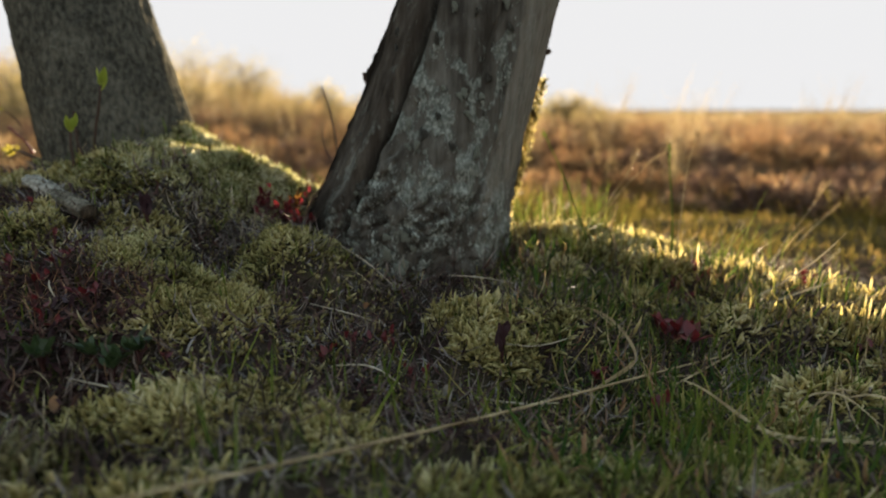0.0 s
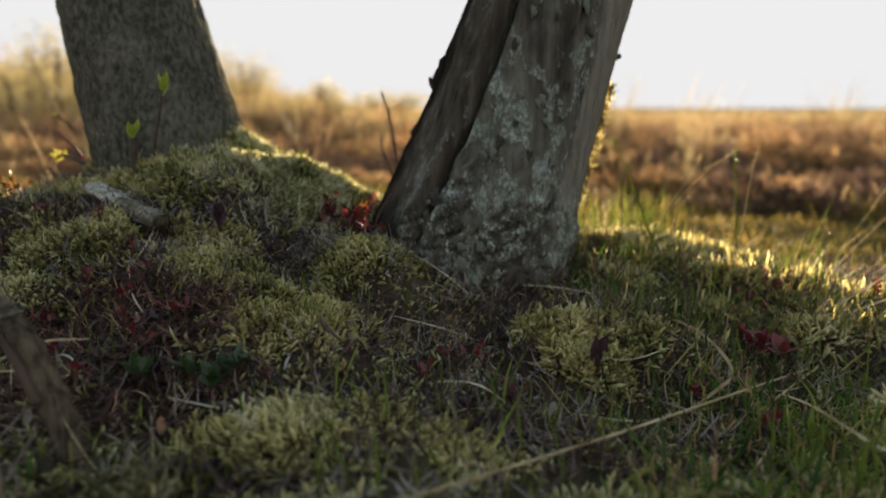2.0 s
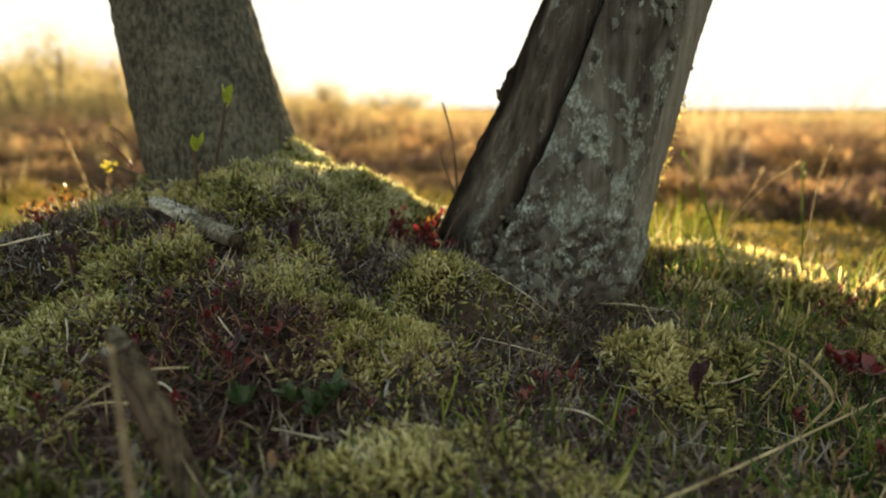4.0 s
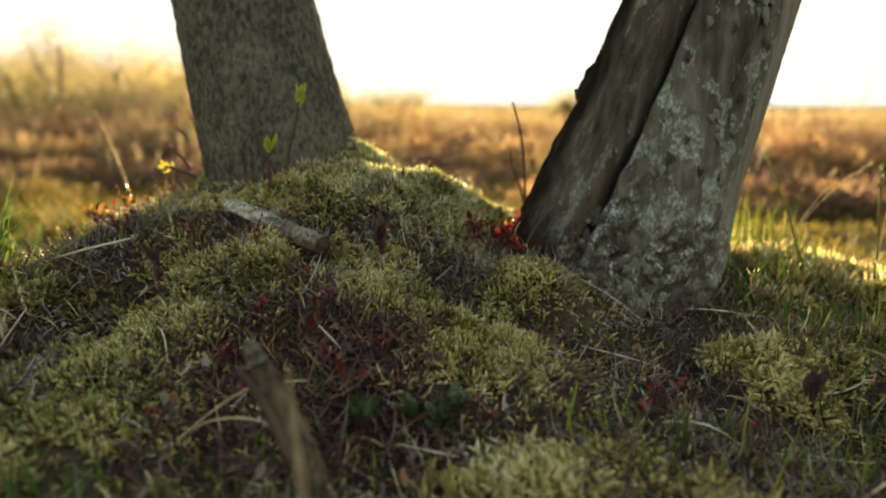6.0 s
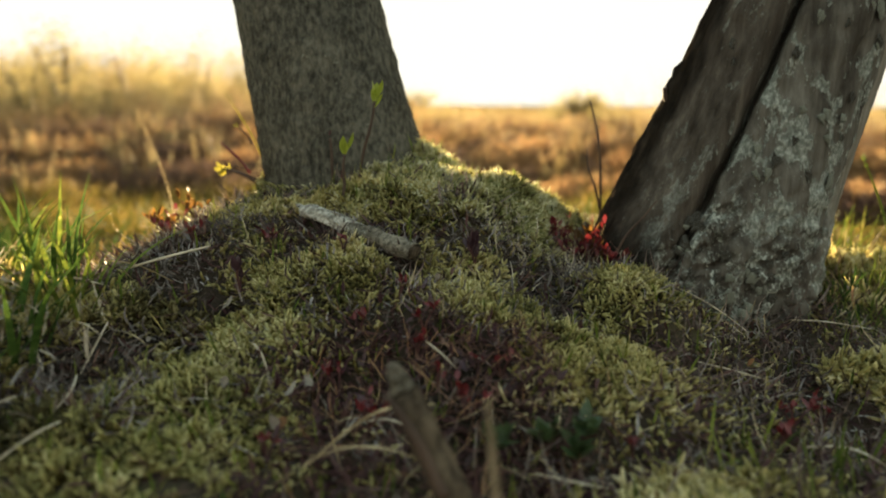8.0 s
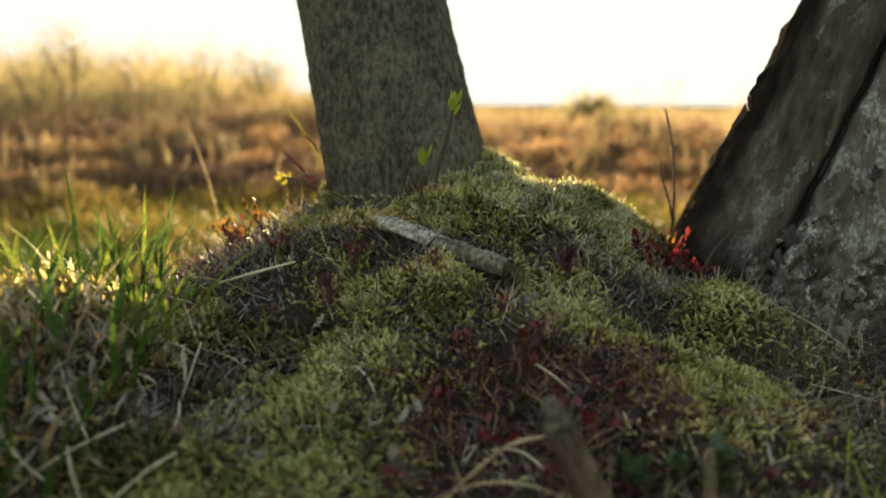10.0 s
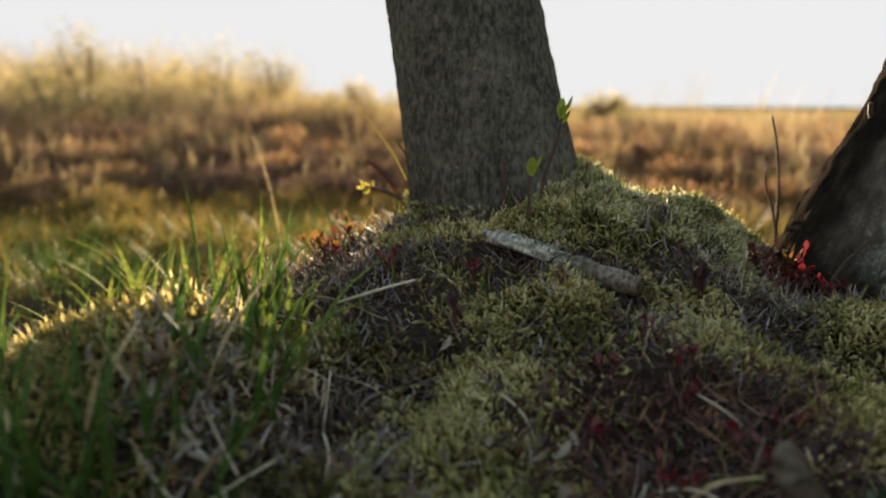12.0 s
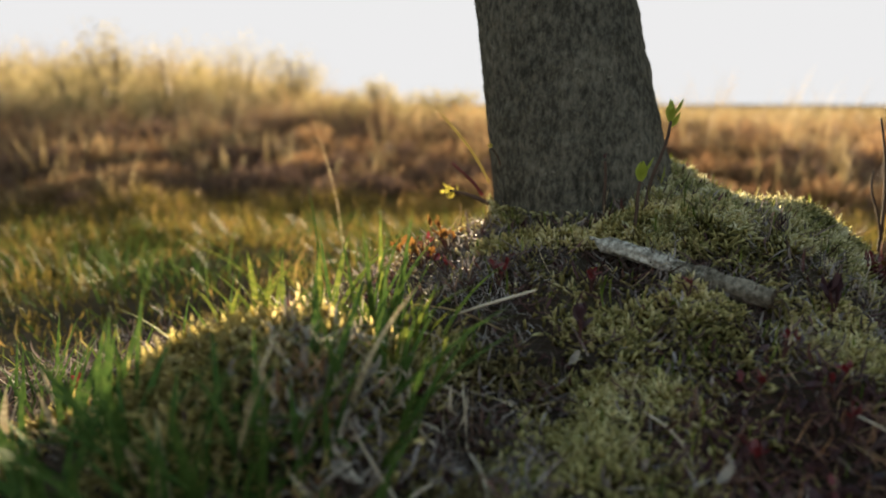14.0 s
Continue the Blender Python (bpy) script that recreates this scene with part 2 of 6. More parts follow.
def bark(name, dark, light, lichens, grain=(60, 60, 9), cover=0.55, fine=320, flecks=0.5):
    """Bark with drawn-out grain, dark cracks, fine scales, and grainy crusts of lichen."""
    m, nodes, links = tree_of(name)
    bsdf, tex, mp = nodes["Principled BSDF"], nodes.new("ShaderNodeTexCoord"), nodes.new("ShaderNodeMapping")
    links.new(tex.outputs["Object"], mp.inputs["Vector"]); mp.inputs["Scale"].default_value = grain
    streak, speck, spots, big = (nodes.new("ShaderNodeTexNoise") for _ in range(4))
    for n, s_, d, rough in ((streak, 1.6, 10, 0.68), (speck, fine, 3, 0.6), (spots, 70, 9, 0.72), (big, 14, 5, 0.6)):
        n.inputs["Scale"].default_value, n.inputs["Detail"].default_value, n.inputs["Roughness"].default_value = s_, d, rough
    links.new(mp.outputs[0], streak.inputs["Vector"])
    for n in (speck, spots, big):
        links.new(tex.outputs["Object"], n.inputs["Vector"])
    def calc(op, a_, b_, c_=0.0):
        n = nodes.new("ShaderNodeMath"); n.operation = op
        for k, v in enumerate((a_, b_, c_)):
            if isinstance(v, float):
                n.inputs[k].default_value = v
            else:
                links.new(v, n.inputs[k])
        return n.outputs[0]
    plate = nodes.new("ShaderNodeAttribute")
    plate.attribute_name = "plate"
    base = ramp(nodes, [(0.30, tuple(0.5 * c for c in dark)), (0.42, dark), (0.55, tuple((p + q) / 2 for p, q in zip(dark, light))), (0.70, light)])
    tone = calc("MULTIPLY_ADD", big.outputs["Fac"], 0.4, calc("MULTIPLY_ADD", streak.outputs["Fac"], 1.0, -0.2))
    tone = calc("MULTIPLY_ADD", plate.outputs["Fac"], -0.20, tone)
    links.new(tone, base.inputs[0])
    crust = ramp(nodes, [(0.32, lichens[0]), (0.5, lichens[1]), (0.66, lichens[2])])
    links.new(speck.outputs["Fac"], crust.inputs[0])
    mean = calc("MULTIPLY_ADD", big.outputs["Fac"], 0.9, spots.outputs["Fac"])
    mean = calc("MULTIPLY_ADD", speck.outputs["Fac"], 0.35, mean)
    mask = nodes.new("ShaderNodeMapRange")
    links.new(mean, mask.inputs["Value"])
    mask.inputs["From Min"].default_value, mask.inputs["From Max"].default_value = 1.50 - cover * 0.7, 1.66 - cover * 0.7
    dots = nodes.new("ShaderNodeMapRange")
    links.new(spots.outputs["Fac"], dots.inputs["Value"])
    dots.inputs["From Min"].default_value, dots.inputs["From Max"].default_value = 0.62, 0.70
    lot = calc("MAXIMUM", mask.outputs[0], calc("MULTIPLY", dots.outputs[0], flecks))
    lot = calc("MULTIPLY", lot, calc("MULTIPLY_ADD", plate.outputs["Fac"], -0.9, 1.0))
    mix = nodes.new("ShaderNodeMix"); mix.data_type = "RGBA"
    links.new(lot, mix.inputs["Factor"]); links.new(base.outputs[0], mix.inputs["A"]); links.new(crust.outputs[0], mix.inputs["B"])
    links.new(mix.outputs["Result"], bsdf.inputs["Base Color"])
    bsdf.inputs["Roughness"].default_value = 0.9
    bsdf.inputs["Specular IOR Level"].default_value = 0.0
    high = calc("MULTIPLY_ADD", streak.outputs["Fac"], 1.1, speck.outputs["Fac"])
    high = calc("MULTIPLY_ADD", lot, 0.5, high)
    bump = nodes.new("ShaderNodeBump"); bump.inputs["Strength"].default_value, bump.inputs["Distance"].default_value = 0.8, 0.0022
    links.new(high, bump.inputs["Height"]); links.new(bump.outputs[0], bsdf.inputs["Normal"])
    return m


def weathered(name):
    """Old bark: grey-brown fibres, a browner plate behind the cleft, bare grey wood where it peeled, sharp-edged lichen."""
    m, nodes, links = tree_of(name)
    bsdf, tex = nodes["Principled BSDF"], nodes.new("ShaderNodeTexCoord")
    def noise_at(scale, size, detail, rough):
        mp, n = nodes.new("ShaderNodeMapping"), nodes.new("ShaderNodeTexNoise")
        links.new(tex.outputs["Object"], mp.inputs["Vector"]); mp.inputs["Scale"].default_value = scale
        links.new(mp.outputs[0], n.inputs["Vector"])
        n.inputs["Scale"].default_value, n.inputs["Detail"].default_value, n.inputs["Roughness"].default_value = size, detail, rough
        return n.outputs["Fac"]
    def calc(op, *vals):
        n = nodes.new("ShaderNodeMath"); n.operation = op
        for k, v in enumerate(vals):
            if isinstance(v, (int, float)):
                n.inputs[k].default_value = v
            else:
                links.new(v, n.inputs[k])
        return n.outputs[0]
    def step(value, lo, hi):
        n = nodes.new("ShaderNodeMapRange")
        links.new(value, n.inputs["Value"])
        n.inputs["From Min"].default_value, n.inputs["From Max"].default_value = lo, hi
        return n.outputs[0]
    def blend(fac, a_, b_):
        n = nodes.new("ShaderNodeMix"); n.data_type = "RGBA"
        for key, v in (("Factor", fac), ("A", a_), ("B", b_)):
            links.new(v, n.inputs[key])
        return n.outputs["Result"]
    def tone(value, stops):
        n = ramp(nodes, stops)
        links.new(value, n.inputs[0])
        return n.outputs[0]
    def mark(key):
        n = nodes.new("ShaderNodeAttribute")
        n.attribute_name = key
        return n.outputs["Fac"]
    streak, fine = noise_at((85, 85, 9), 1.0, 8, 0.62), noise_at((1, 1, 0.6), 300, 3, 0.6)
    spots, flecks, big = noise_at((44, 44, 24), 1.0, 6, 0.66), noise_at((150, 150, 70), 1.0, 4, 0.6), noise_at((13, 13, 6), 1.0, 4, 0.55)
    plate_, bare_, crust_, dark_amount = mark("plate"), mark("bare"), mark("crust"), mark("dark_bark")
    wood = tone(calc("MULTIPLY_ADD", big, 0.5, calc("MULTIPLY_ADD", streak, 0.8, -0.15)), [(0.30, (0.026, 0.022, 0.018)), (0.45, (0.064, 0.057, 0.048)), (0.60, (0.118, 0.108, 0.092)), (0.75, (0.185, 0.173, 0.152))])
    brown = tone(calc("MULTIPLY_ADD", big, 0.4, calc("MULTIPLY_ADD", streak, 0.8, -0.1)), [(0.30, (0.026, 0.021, 0.017)), (0.50, (0.070, 0.058, 0.047)), (0.72, (0.145, 0.124, 0.101))])
    smooth = tone(noise_at((160, 160, 5), 1.0, 6, 0.6), [(0.30, (0.105, 0.090, 0.072)), (0.50, (0.185, 0.166, 0.138)), (0.72, (0.250, 0.230, 0.200))])
    base = blend(calc("MULTIPLY", plate_, 0.9), wood, brown)
    base = blend(calc("MULTIPLY", bare_, 0.85), base, smooth)
    crust = tone(fine, [(0.32, (0.085, 0.092, 0.080)), (0.50, (0.180, 0.194, 0.170)), (0.68, (0.370, 0.388, 0.350))])
    lot = calc("MAXIMUM", calc("MULTIPLY", step(calc("MULTIPLY_ADD", big, 0.55, spots), 0.82, 0.86), 0.8), step(calc("MULTIPLY_ADD", big, 0.30, flecks), 0.78, 0.84))
    lot = calc("MULTIPLY", lot, calc("MULTIPLY_ADD", bare_, -0.75, calc("MULTIPLY_ADD", plate_, -0.55, 1.0)))
    lot = calc("MAXIMUM", lot, calc("MULTIPLY", crust_, step(calc("MULTIPLY_ADD", fine, 0.35, spots), 0.64, 0.76)))
    lot = calc("MULTIPLY", lot, calc("MULTIPLY_ADD", dark_amount, -0.96, 1.0))
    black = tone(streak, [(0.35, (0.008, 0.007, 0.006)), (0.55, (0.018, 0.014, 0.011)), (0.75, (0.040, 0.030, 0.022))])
    base = blend(calc("MULTIPLY", dark_amount, 0.97), base, black)
    links.new(blend(lot, base, crust), bsdf.inputs["Base Color"])
    bsdf.inputs["Roughness"].default_value = 0.88
    bsdf.inputs["Specular IOR Level"].default_value = 0.0
    bump = nodes.new("ShaderNodeBump"); bump.inputs["Strength"].default_value, bump.inputs["Distance"].default_value = 0.8, 0.0024
    links.new(calc("MULTIPLY_ADD", lot, 0.55, calc("MULTIPLY_ADD", fine, 0.7, streak)), bump.inputs["Height"]); links.new(bump.outputs[0], bsdf.inputs["Normal"])
    return m


GROWN_SHADED_PALE = ((0.30, 0.24, 0.15), (0.70, 0.66, 0.52), (1.0, 1.0, 1.0))
GROWN_SHADED = ((0.18, 0.13, 0.09), (0.5, 0.45, 0.36), (1.0, 1.0, 1.0))      # older and browner low down, fresh at the tip; shade between shoots painted in
MOSS = leafy("moss", [(0.05, (0.102, 0.100, 0.042)), (0.35, (0.310, 0.290, 0.115)), (0.65, (0.605, 0.552, 0.245)), (1.0, (0.820, 0.755, 0.455))], clear=0.5, rough=0.75, patch=18, tips=GROWN_SHADED, gloss=0.10)
MOSS_PALE = leafy("pale_moss", [(0.05, (0.195, 0.170, 0.070)), (0.35, (0.46, 0.400, 0.165)), (0.65, (0.72, 0.635, 0.320)), (1.0, (0.87, 0.790, 0.540))], clear=0.5, rough=0.75, patch=18, tips=GROWN_SHADED_PALE, gloss=0.10)
MOSS_FINE = leafy("fine_moss", [(0.05, (0.146, 0.153, 0.069)), (0.35, (0.382, 0.380, 0.171)), (0.65, (0.697, 0.664, 0.390)), (1.0, (0.899, 0.874, 0.690))], clear=0.6, rough=0.75, patch=22, tips=GROWN_SHADED_PALE, gloss=0.10)
MOSS_OLIVE = leafy("olive_moss", [(0.05, (0.090, 0.076, 0.030)), (0.35, (0.290, 0.250, 0.095)), (0.65, (0.600, 0.520, 0.210)), (1.0, (0.830, 0.720, 0.390))], clear=0.62, rough=0.75, patch=26, tips=GROWN_SHADED, gloss=0.10)
# shaded copy of the moss: its colour is darkened for shade on the bank
MOSS_DARK = leafy("shaded_moss", [(0.05, (0.06, 0.053, 0.026)), (0.35, (0.15, 0.132, 0.060)), (0.65, (0.29, 0.250, 0.120)), (1.0, (0.48, 0.425, 0.264))], clear=0.45, rough=0.75, patch=18, tips=GROWN_SHADED, gloss=0.10)
GRASS = leafy("green_grass", [(0.1, (0.040, 0.061, 0.013)), (0.5, (0.105, 0.142, 0.026)), (0.85, (0.19, 0.210, 0.042)), (1.0, (0.36, 0.290, 0.11))], clear=0.28, rough=0.6, gloss=0.05)
LAWN = leafy("heath_lawn", [(0.1, (0.036, 0.034, 0.009)), (0.45, (0.090, 0.074, 0.018)), (0.75, (0.158, 0.114, 0.031)), (1.0, (0.260, 0.168, 0.064))], clear=0.42, rough=0.6, patch=5, gloss=0.03)
# deep green grass; shade beside the hummock is darkened into its colour too
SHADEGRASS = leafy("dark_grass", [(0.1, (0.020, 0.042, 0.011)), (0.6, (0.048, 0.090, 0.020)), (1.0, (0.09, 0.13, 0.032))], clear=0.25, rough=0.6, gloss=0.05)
BLEACHED = leafy("bleached_stem", [(0.1, (0.26, 0.21, 0.15)), (0.6, (0.44, 0.37, 0.275)), (1.0, (0.62, 0.55, 0.44))], clear=0.15, rough=0.7, gloss=0.15, patch=40)
STRAW = leafy("dry_straw", [(0.05, (0.15, 0.095, 0.05)), (0.5, (0.32, 0.235, 0.13)), (1.0, (0.58, 0.47, 0.29))], clear=0.2, rough=0.65, gloss=0.2, patch=40)
REED = leafy("weathered_reed", [(0.1, (0.13, 0.095, 0.06)), (1.0, (0.26, 0.20, 0.13))], clear=0.05, rough=0.7, gloss=0.05, patch=60)
LITTER = leafy("plant_litter", [(0.05, (0.024, 0.016, 0.015)), (0.4, (0.062, 0.040, 0.035)), (0.75, (0.148, 0.108, 0.091)), (1.0, (0.270, 0.228, 0.200))], clear=0.15, rough=0.7, patch=20, gloss=0.03)
GREY = leafy("grey_stem", [(0.05, (0.050, 0.035, 0.029)), (0.45, (0.104, 0.088, 0.080)), (0.8, (0.222, 0.195, 0.184)), (1.0, (0.340, 0.308, 0.292))], clear=0.15, rough=0.75, patch=25, gloss=0.03)
ROSE = leafy("reddish_stem", [(0.1, (0.040, 0.014, 0.017)), (0.6, (0.092, 0.040, 0.036)), (1.0, (0.175, 0.098, 0.072))], clear=0.3, rough=0.6, patch=30)
RED = leafy("red_leaf", [(0.1, (0.055, 0.012, 0.012)), (0.5, (0.13, 0.014, 0.017)), (0.85, (0.23, 0.022, 0.022)), (1.0, (0.20, 0.075, 0.040))], clear=0.3, rough=0.4, gloss=0.5, patch=30)
PURPLE = leafy("purple_leaf", [(0.1, (0.035, 0.018, 0.024)), (1.0, (0.090, 0.040, 0.048))], clear=0.35, rough=0.45, gloss=0.5)
DARKLEAF = leafy("dark_green_leaf", [(0.1, (0.025, 0.045, 0.018)), (1.0, (0.07, 0.11, 0.04))], clear=0.3, rough=0.4, gloss=0.5)
YELLOW_BUD = leafy("yellow_bud", [(0.1, (0.32, 0.27, 0.04)), (1.0, (0.52, 0.46, 0.10))], clear=0.5, rough=0.45)
BUD = leafy("young_leaf", [(0.1, (0.22, 0.28, 0.035)), (1.0, (0.46, 0.50, 0.09))], clear=0.5, rough=0.45)
PALE = leafy("pale_dead_leaf", [(0.1, (0.15, 0.13, 0.11)), (1.0, (0.36, 0.32, 0.27))], clear=0.15, rough=0.8, patch=70)
AMBER = leafy("amber_leaf", [(0.1, (0.075, 0.027, 0.008)), (0.6, (0.136, 0.068, 0.018)), (1.0, (0.177, 0.130, 0.035))], clear=0.55, rough=0.45, patch=40)
TAN = leafy("tan_dead_leaf", [(0.1, (0.20, 0.10, 0.05)), (1.0, (0.42, 0.25, 0.14))], clear=0.25, rough=0.7, patch=70)
HEATH = leafy("heath_grass", [(0.05, (0.063, 0.039, 0.027)), (0.4, (0.185, 0.116, 0.064)), (0.7, (0.355, 0.244, 0.137)), (1.0, (0.548, 0.440, 0.268))], clear=0.5, rough=0.6, patch=1.6, tips=GROWN_SHADED, gloss=0.03)
# far heath colour, paled in place of distance haze; the dry stalks share it
HEATH_FAR = leafy("far_heath_grass", [(0.05, (0.107, 0.078, 0.043)), (0.4, (0.230, 0.172, 0.093)), (0.7, (0.374, 0.291, 0.163)), (1.0, (0.517, 0.426, 0.265))], clear=0.32, rough=0.6, patch=0.8, tips=GROWN_SHADED_PALE, gloss=0.03)
# dark heather colour; also painted on clumps standing in for shaded hollows
HEATHER_SHADE = leafy("heather_and_shade", [(0.05, (0.044, 0.029, 0.025)), (0.5, (0.105, 0.068, 0.055)), (1.0, (0.220, 0.138, 0.088))], clear=0.3, rough=0.8, patch=1.6, gloss=0.03)
RUSSET = leafy("russet_heath_leaf", [(0.1, (0.090, 0.050, 0.032)), (0.5, (0.240, 0.134, 0.068)), (1.0, (0.440, 0.280, 0.140))], clear=0.4, rough=0.7, patch=1.2, gloss=0.03)
# leaf colour paled to stand for the haze before far shrubs
SHRUB = leafy("far_shrub_leaf", [(0.1, (0.149, 0.121, 0.060)), (0.6, (0.276, 0.230, 0.109)), (1.0, (0.414, 0.345, 0.178))], clear=0.5, rough=0.7, patch=0.6, gloss=0.03)
TWIG = leafy("twig", [(0.1, (0.028, 0.017, 0.013)), (1.0, (0.085, 0.054, 0.038))], clear=0, rough=0.7, patch=60)
LICHEN = leafy("grey_lichen", [(0.1, (0.050, 0.051, 0.040)), (0.5, (0.100, 0.104, 0.084)), (1.0, (0.205, 0.214, 0.175))], clear=0, rough=0.9, patch=120)
EARTH = earth("peaty_soil")
BARK_L = bark("smooth_bark", (0.050, 0.048, 0.039), (0.152, 0.143, 0.113), ((0.100, 0.100, 0.074), (0.170, 0.170, 0.128), (0.330, 0.330, 0.270)), grain=(115, 115, 60), cover=0.22, flecks=0.45, fine=220)
BARK_R = weathered("weathered_bark")
BARE = bark("bare_wood", (0.17, 0.155, 0.13), (0.60, 0.57, 0.50), ((0.2, 0.2, 0.16), (0.3, 0.3, 0.25), (0.45, 0.45, 0.4)), grain=(120, 60, 120), cover=0.05)
STICK = bark("stick_bark", (0.045, 0.035, 0.026), (0.15, 0.115, 0.08), ((0.10, 0.10, 0.08), (0.16, 0.16, 0.13), (0.22, 0.22, 0.18)), grain=(120, 120, 30), cover=0.2)
OLDBARK = bark("branch_bark", (0.070, 0.062, 0.048), (0.26, 0.232, 0.185), ((0.2, 0.2, 0.16), (0.3, 0.3, 0.25), (0.42, 0.42, 0.37)), grain=(120, 60, 120), cover=0.35)


# ---- mesh makers ----
def mesh_of(name, verts, polys, mat, smooth=False, tip=None):
    """verts: N x 3; polys: arrays of faces, each with one number of corners."""
    me = bpy.data.meshes.new(name)
    verts = np.asarray(verts, np.float32).reshape(-1, 3)
    polys = [np.asarray(p, np.int32) for p in polys if len(p)]
    loops = np.concatenate([p.ravel() for p in polys])
    sizes = np.concatenate([np.full(len(p), p.shape[1], np.int32) for p in polys])
    me.vertices.add(len(verts)); me.vertices.foreach_set("co", verts.ravel())
    me.loops.add(len(loops)); me.loops.foreach_set("vertex_index", loops)
    me.polygons.add(len(sizes))
    me.polygons.foreach_set("loop_start", np.concatenate(([0], np.cumsum(sizes)[:-1])).astype(np.int32))
    if smooth:
        me.polygons.foreach_set("use_smooth", np.ones(len(sizes), bool))
    me.update(calc_edges=True)
    if tip is not None:
        me.attributes.new("tip", "FLOAT", "POINT").data.foreach_set("value", np.asarray(tip, np.float32))
    me.materials.append(mat)
    return me


def blades(base, tall, wide, heading, lean, bend, segs=4, twist=0.6, rng=np.random):
    """Ribbons that rise from base, tilt by lean towards heading and curl on by bend (radians). Returns verts and faces."""
    n = len(base)
    tall, wide, heading, lean, bend = (np.broadcast_to(np.asarray(v, float), (n,)) for v in (tall, wide, heading, lean, bend))
    s = np.linspace(0, 1, segs + 1)
    ang = lean[:, None] + bend[:, None] * s[None] ** 1.3
    step = tall[:, None] / segs
    out = np.cumsum(np.concatenate([np.zeros((n, 1)), (np.sin(ang) * step)[:, :-1]], 1), 1)
    up = np.cumsum(np.concatenate([np.zeros((n, 1)), (np.cos(ang) * step)[:, :-1]], 1), 1)
    c, d = np.cos(heading)[:, None], np.sin(heading)[:, None]
    mid = np.stack([base[:, None, 0] + out * c, base[:, None, 1] + out * d, base[:, None, 2] + up], 2)
    side_a = heading + np.pi / 2 + rng.uniform(-twist, twist, n)
    side = np.stack([np.cos(side_a), np.sin(side_a), np.zeros(n)], 1)
    prof = np.sin(np.pi * (0.22 + 0.78 * s)) ** 0.7
    prof = np.maximum(prof, 0.03)
    off = side[:, None, :] * (wide[:, None] * prof[None] * 0.5)[:, :, None]
    verts = np.stack([mid - off, mid + off], 2).reshape(n, -1, 3)
    k = np.arange(segs)
    quad = np.stack([2 * k, 2 * k + 1, 2 * k + 3, 2 * k + 2], 1)
    faces = (np.arange(n)[:, None, None] * (2 * segs + 2) + quad[None]).reshape(-1, 4)
    return verts.reshape(-1, 3), faces


def scatter(n, box, keep, rng):
    """n places in box (x0, x1, y0, y1) where keep(x, y) beats a random number."""
    got = []
    while sum(len(g) for g in got) < n:
        x, y = rng.uniform(box[0], box[1], 4 * n), rng.uniform(box[2], box[3], 4 * n)
        ok = keep(x, y) > rng.uniform(0, 1, 4 * n)
        got.append(np.stack([x[ok], y[ok]], 1))
    p = np.concatenate(got)[:n]
    return np.column_stack([p, height(p[:, 0], p[:, 1])])


def normals(x, y, d=0.006):
    gx, gy = (height(x + d, y) - height(x - d, y)) / (2 * d), (height(x, y + d) - height(x, y - d)) / (2 * d)
    v = np.stack([-gx, -gy, np.ones_like(gx)], 1)
    return v / np.linalg.norm(v, axis=1)[:, None]


def moss_shoots(base, axis, tall, wide, rng, leaves=3, sides=4):
    """Plump curling shoots: a round core that swells and closes in a blunt drooping tip, with a few short leaves held against it. Returns verts, quads, triangles, height along the shoot."""
    n = len(base)
    helper = np.where(np.abs(axis[:, :1]) < 0.7, np.array([[1.0, 0, 0]]), np.array([[0, 1.0, 0]]))
    u = np.cross(axis, helper); u /= np.linalg.norm(u, axis=1)[:, None]
    v = np.cross(axis, u)
    spin = rng.uniform(0, 6.28, n)
    curl = rng.uniform(0.1, 1.0, n)[:, None] * (u * np.cos(spin)[:, None] + v * np.sin(spin)[:, None])
    def at(f):
        return base + (axis * (f - 0.25 * f * f) + curl * f * f * 0.7) * tall[:, None]
    pts, tip, quads, tris = [], [], [], []
    turn = [2 * math.pi * q / sides for q in range(sides)]
    rings = ((0.0, 0.30), (0.45, 0.46), (0.85, 0.36))
    for f, r in rings:
        pts += [at(f) + (u * math.cos(q) + v * math.sin(q)) * (wide * r)[:, None] for q in turn]
        tip += [f] * sides
    pts.append(at(1.06)); tip.append(1.0)
    for k in (0, sides):
        quads += [(k + q, k + (q + 1) % sides, k + sides + (q + 1) % sides, k + sides + q) for q in range(sides)]
    tris += [(2 * sides + q, 2 * sides + (q + 1) % sides, 3 * sides) for q in range(sides)]
    for i in range(leaves):
        f = 0.35 + 0.5 * i / leaves
        q = spin + 2.4 * i
        rad = u * np.cos(q)[:, None] + v * np.sin(q)[:, None]
        tan = np.cross(axis, rad)
        root, reach = at(f), (wide * (0.75 - 0.25 * f))[:, None]
        k = len(pts)
        pts += [root - tan * wide[:, None] * 0.32, root + tan * wide[:, None] * 0.32, root + rad * reach * 0.75 + axis * reach * 1.3]
        tip += [f, f, min(f + 0.3, 1)]
        tris.append((k, k + 1, k + 2))
    m = len(pts)
    verts = np.stack(pts, 1).reshape(-1, 3)
    first = (np.arange(n) * m)[:, None, None]
    return verts, (first + np.array(quads)[None]).reshape(-1, 4), (first + np.array(tris)[None]).reshape(-1, 3), np.tile(tip, n)


def part(name, mesh, parent, label=""):
    ob = new(name, mesh)
    ob.parent = parent
    return tagged(ob, label) if label else ob


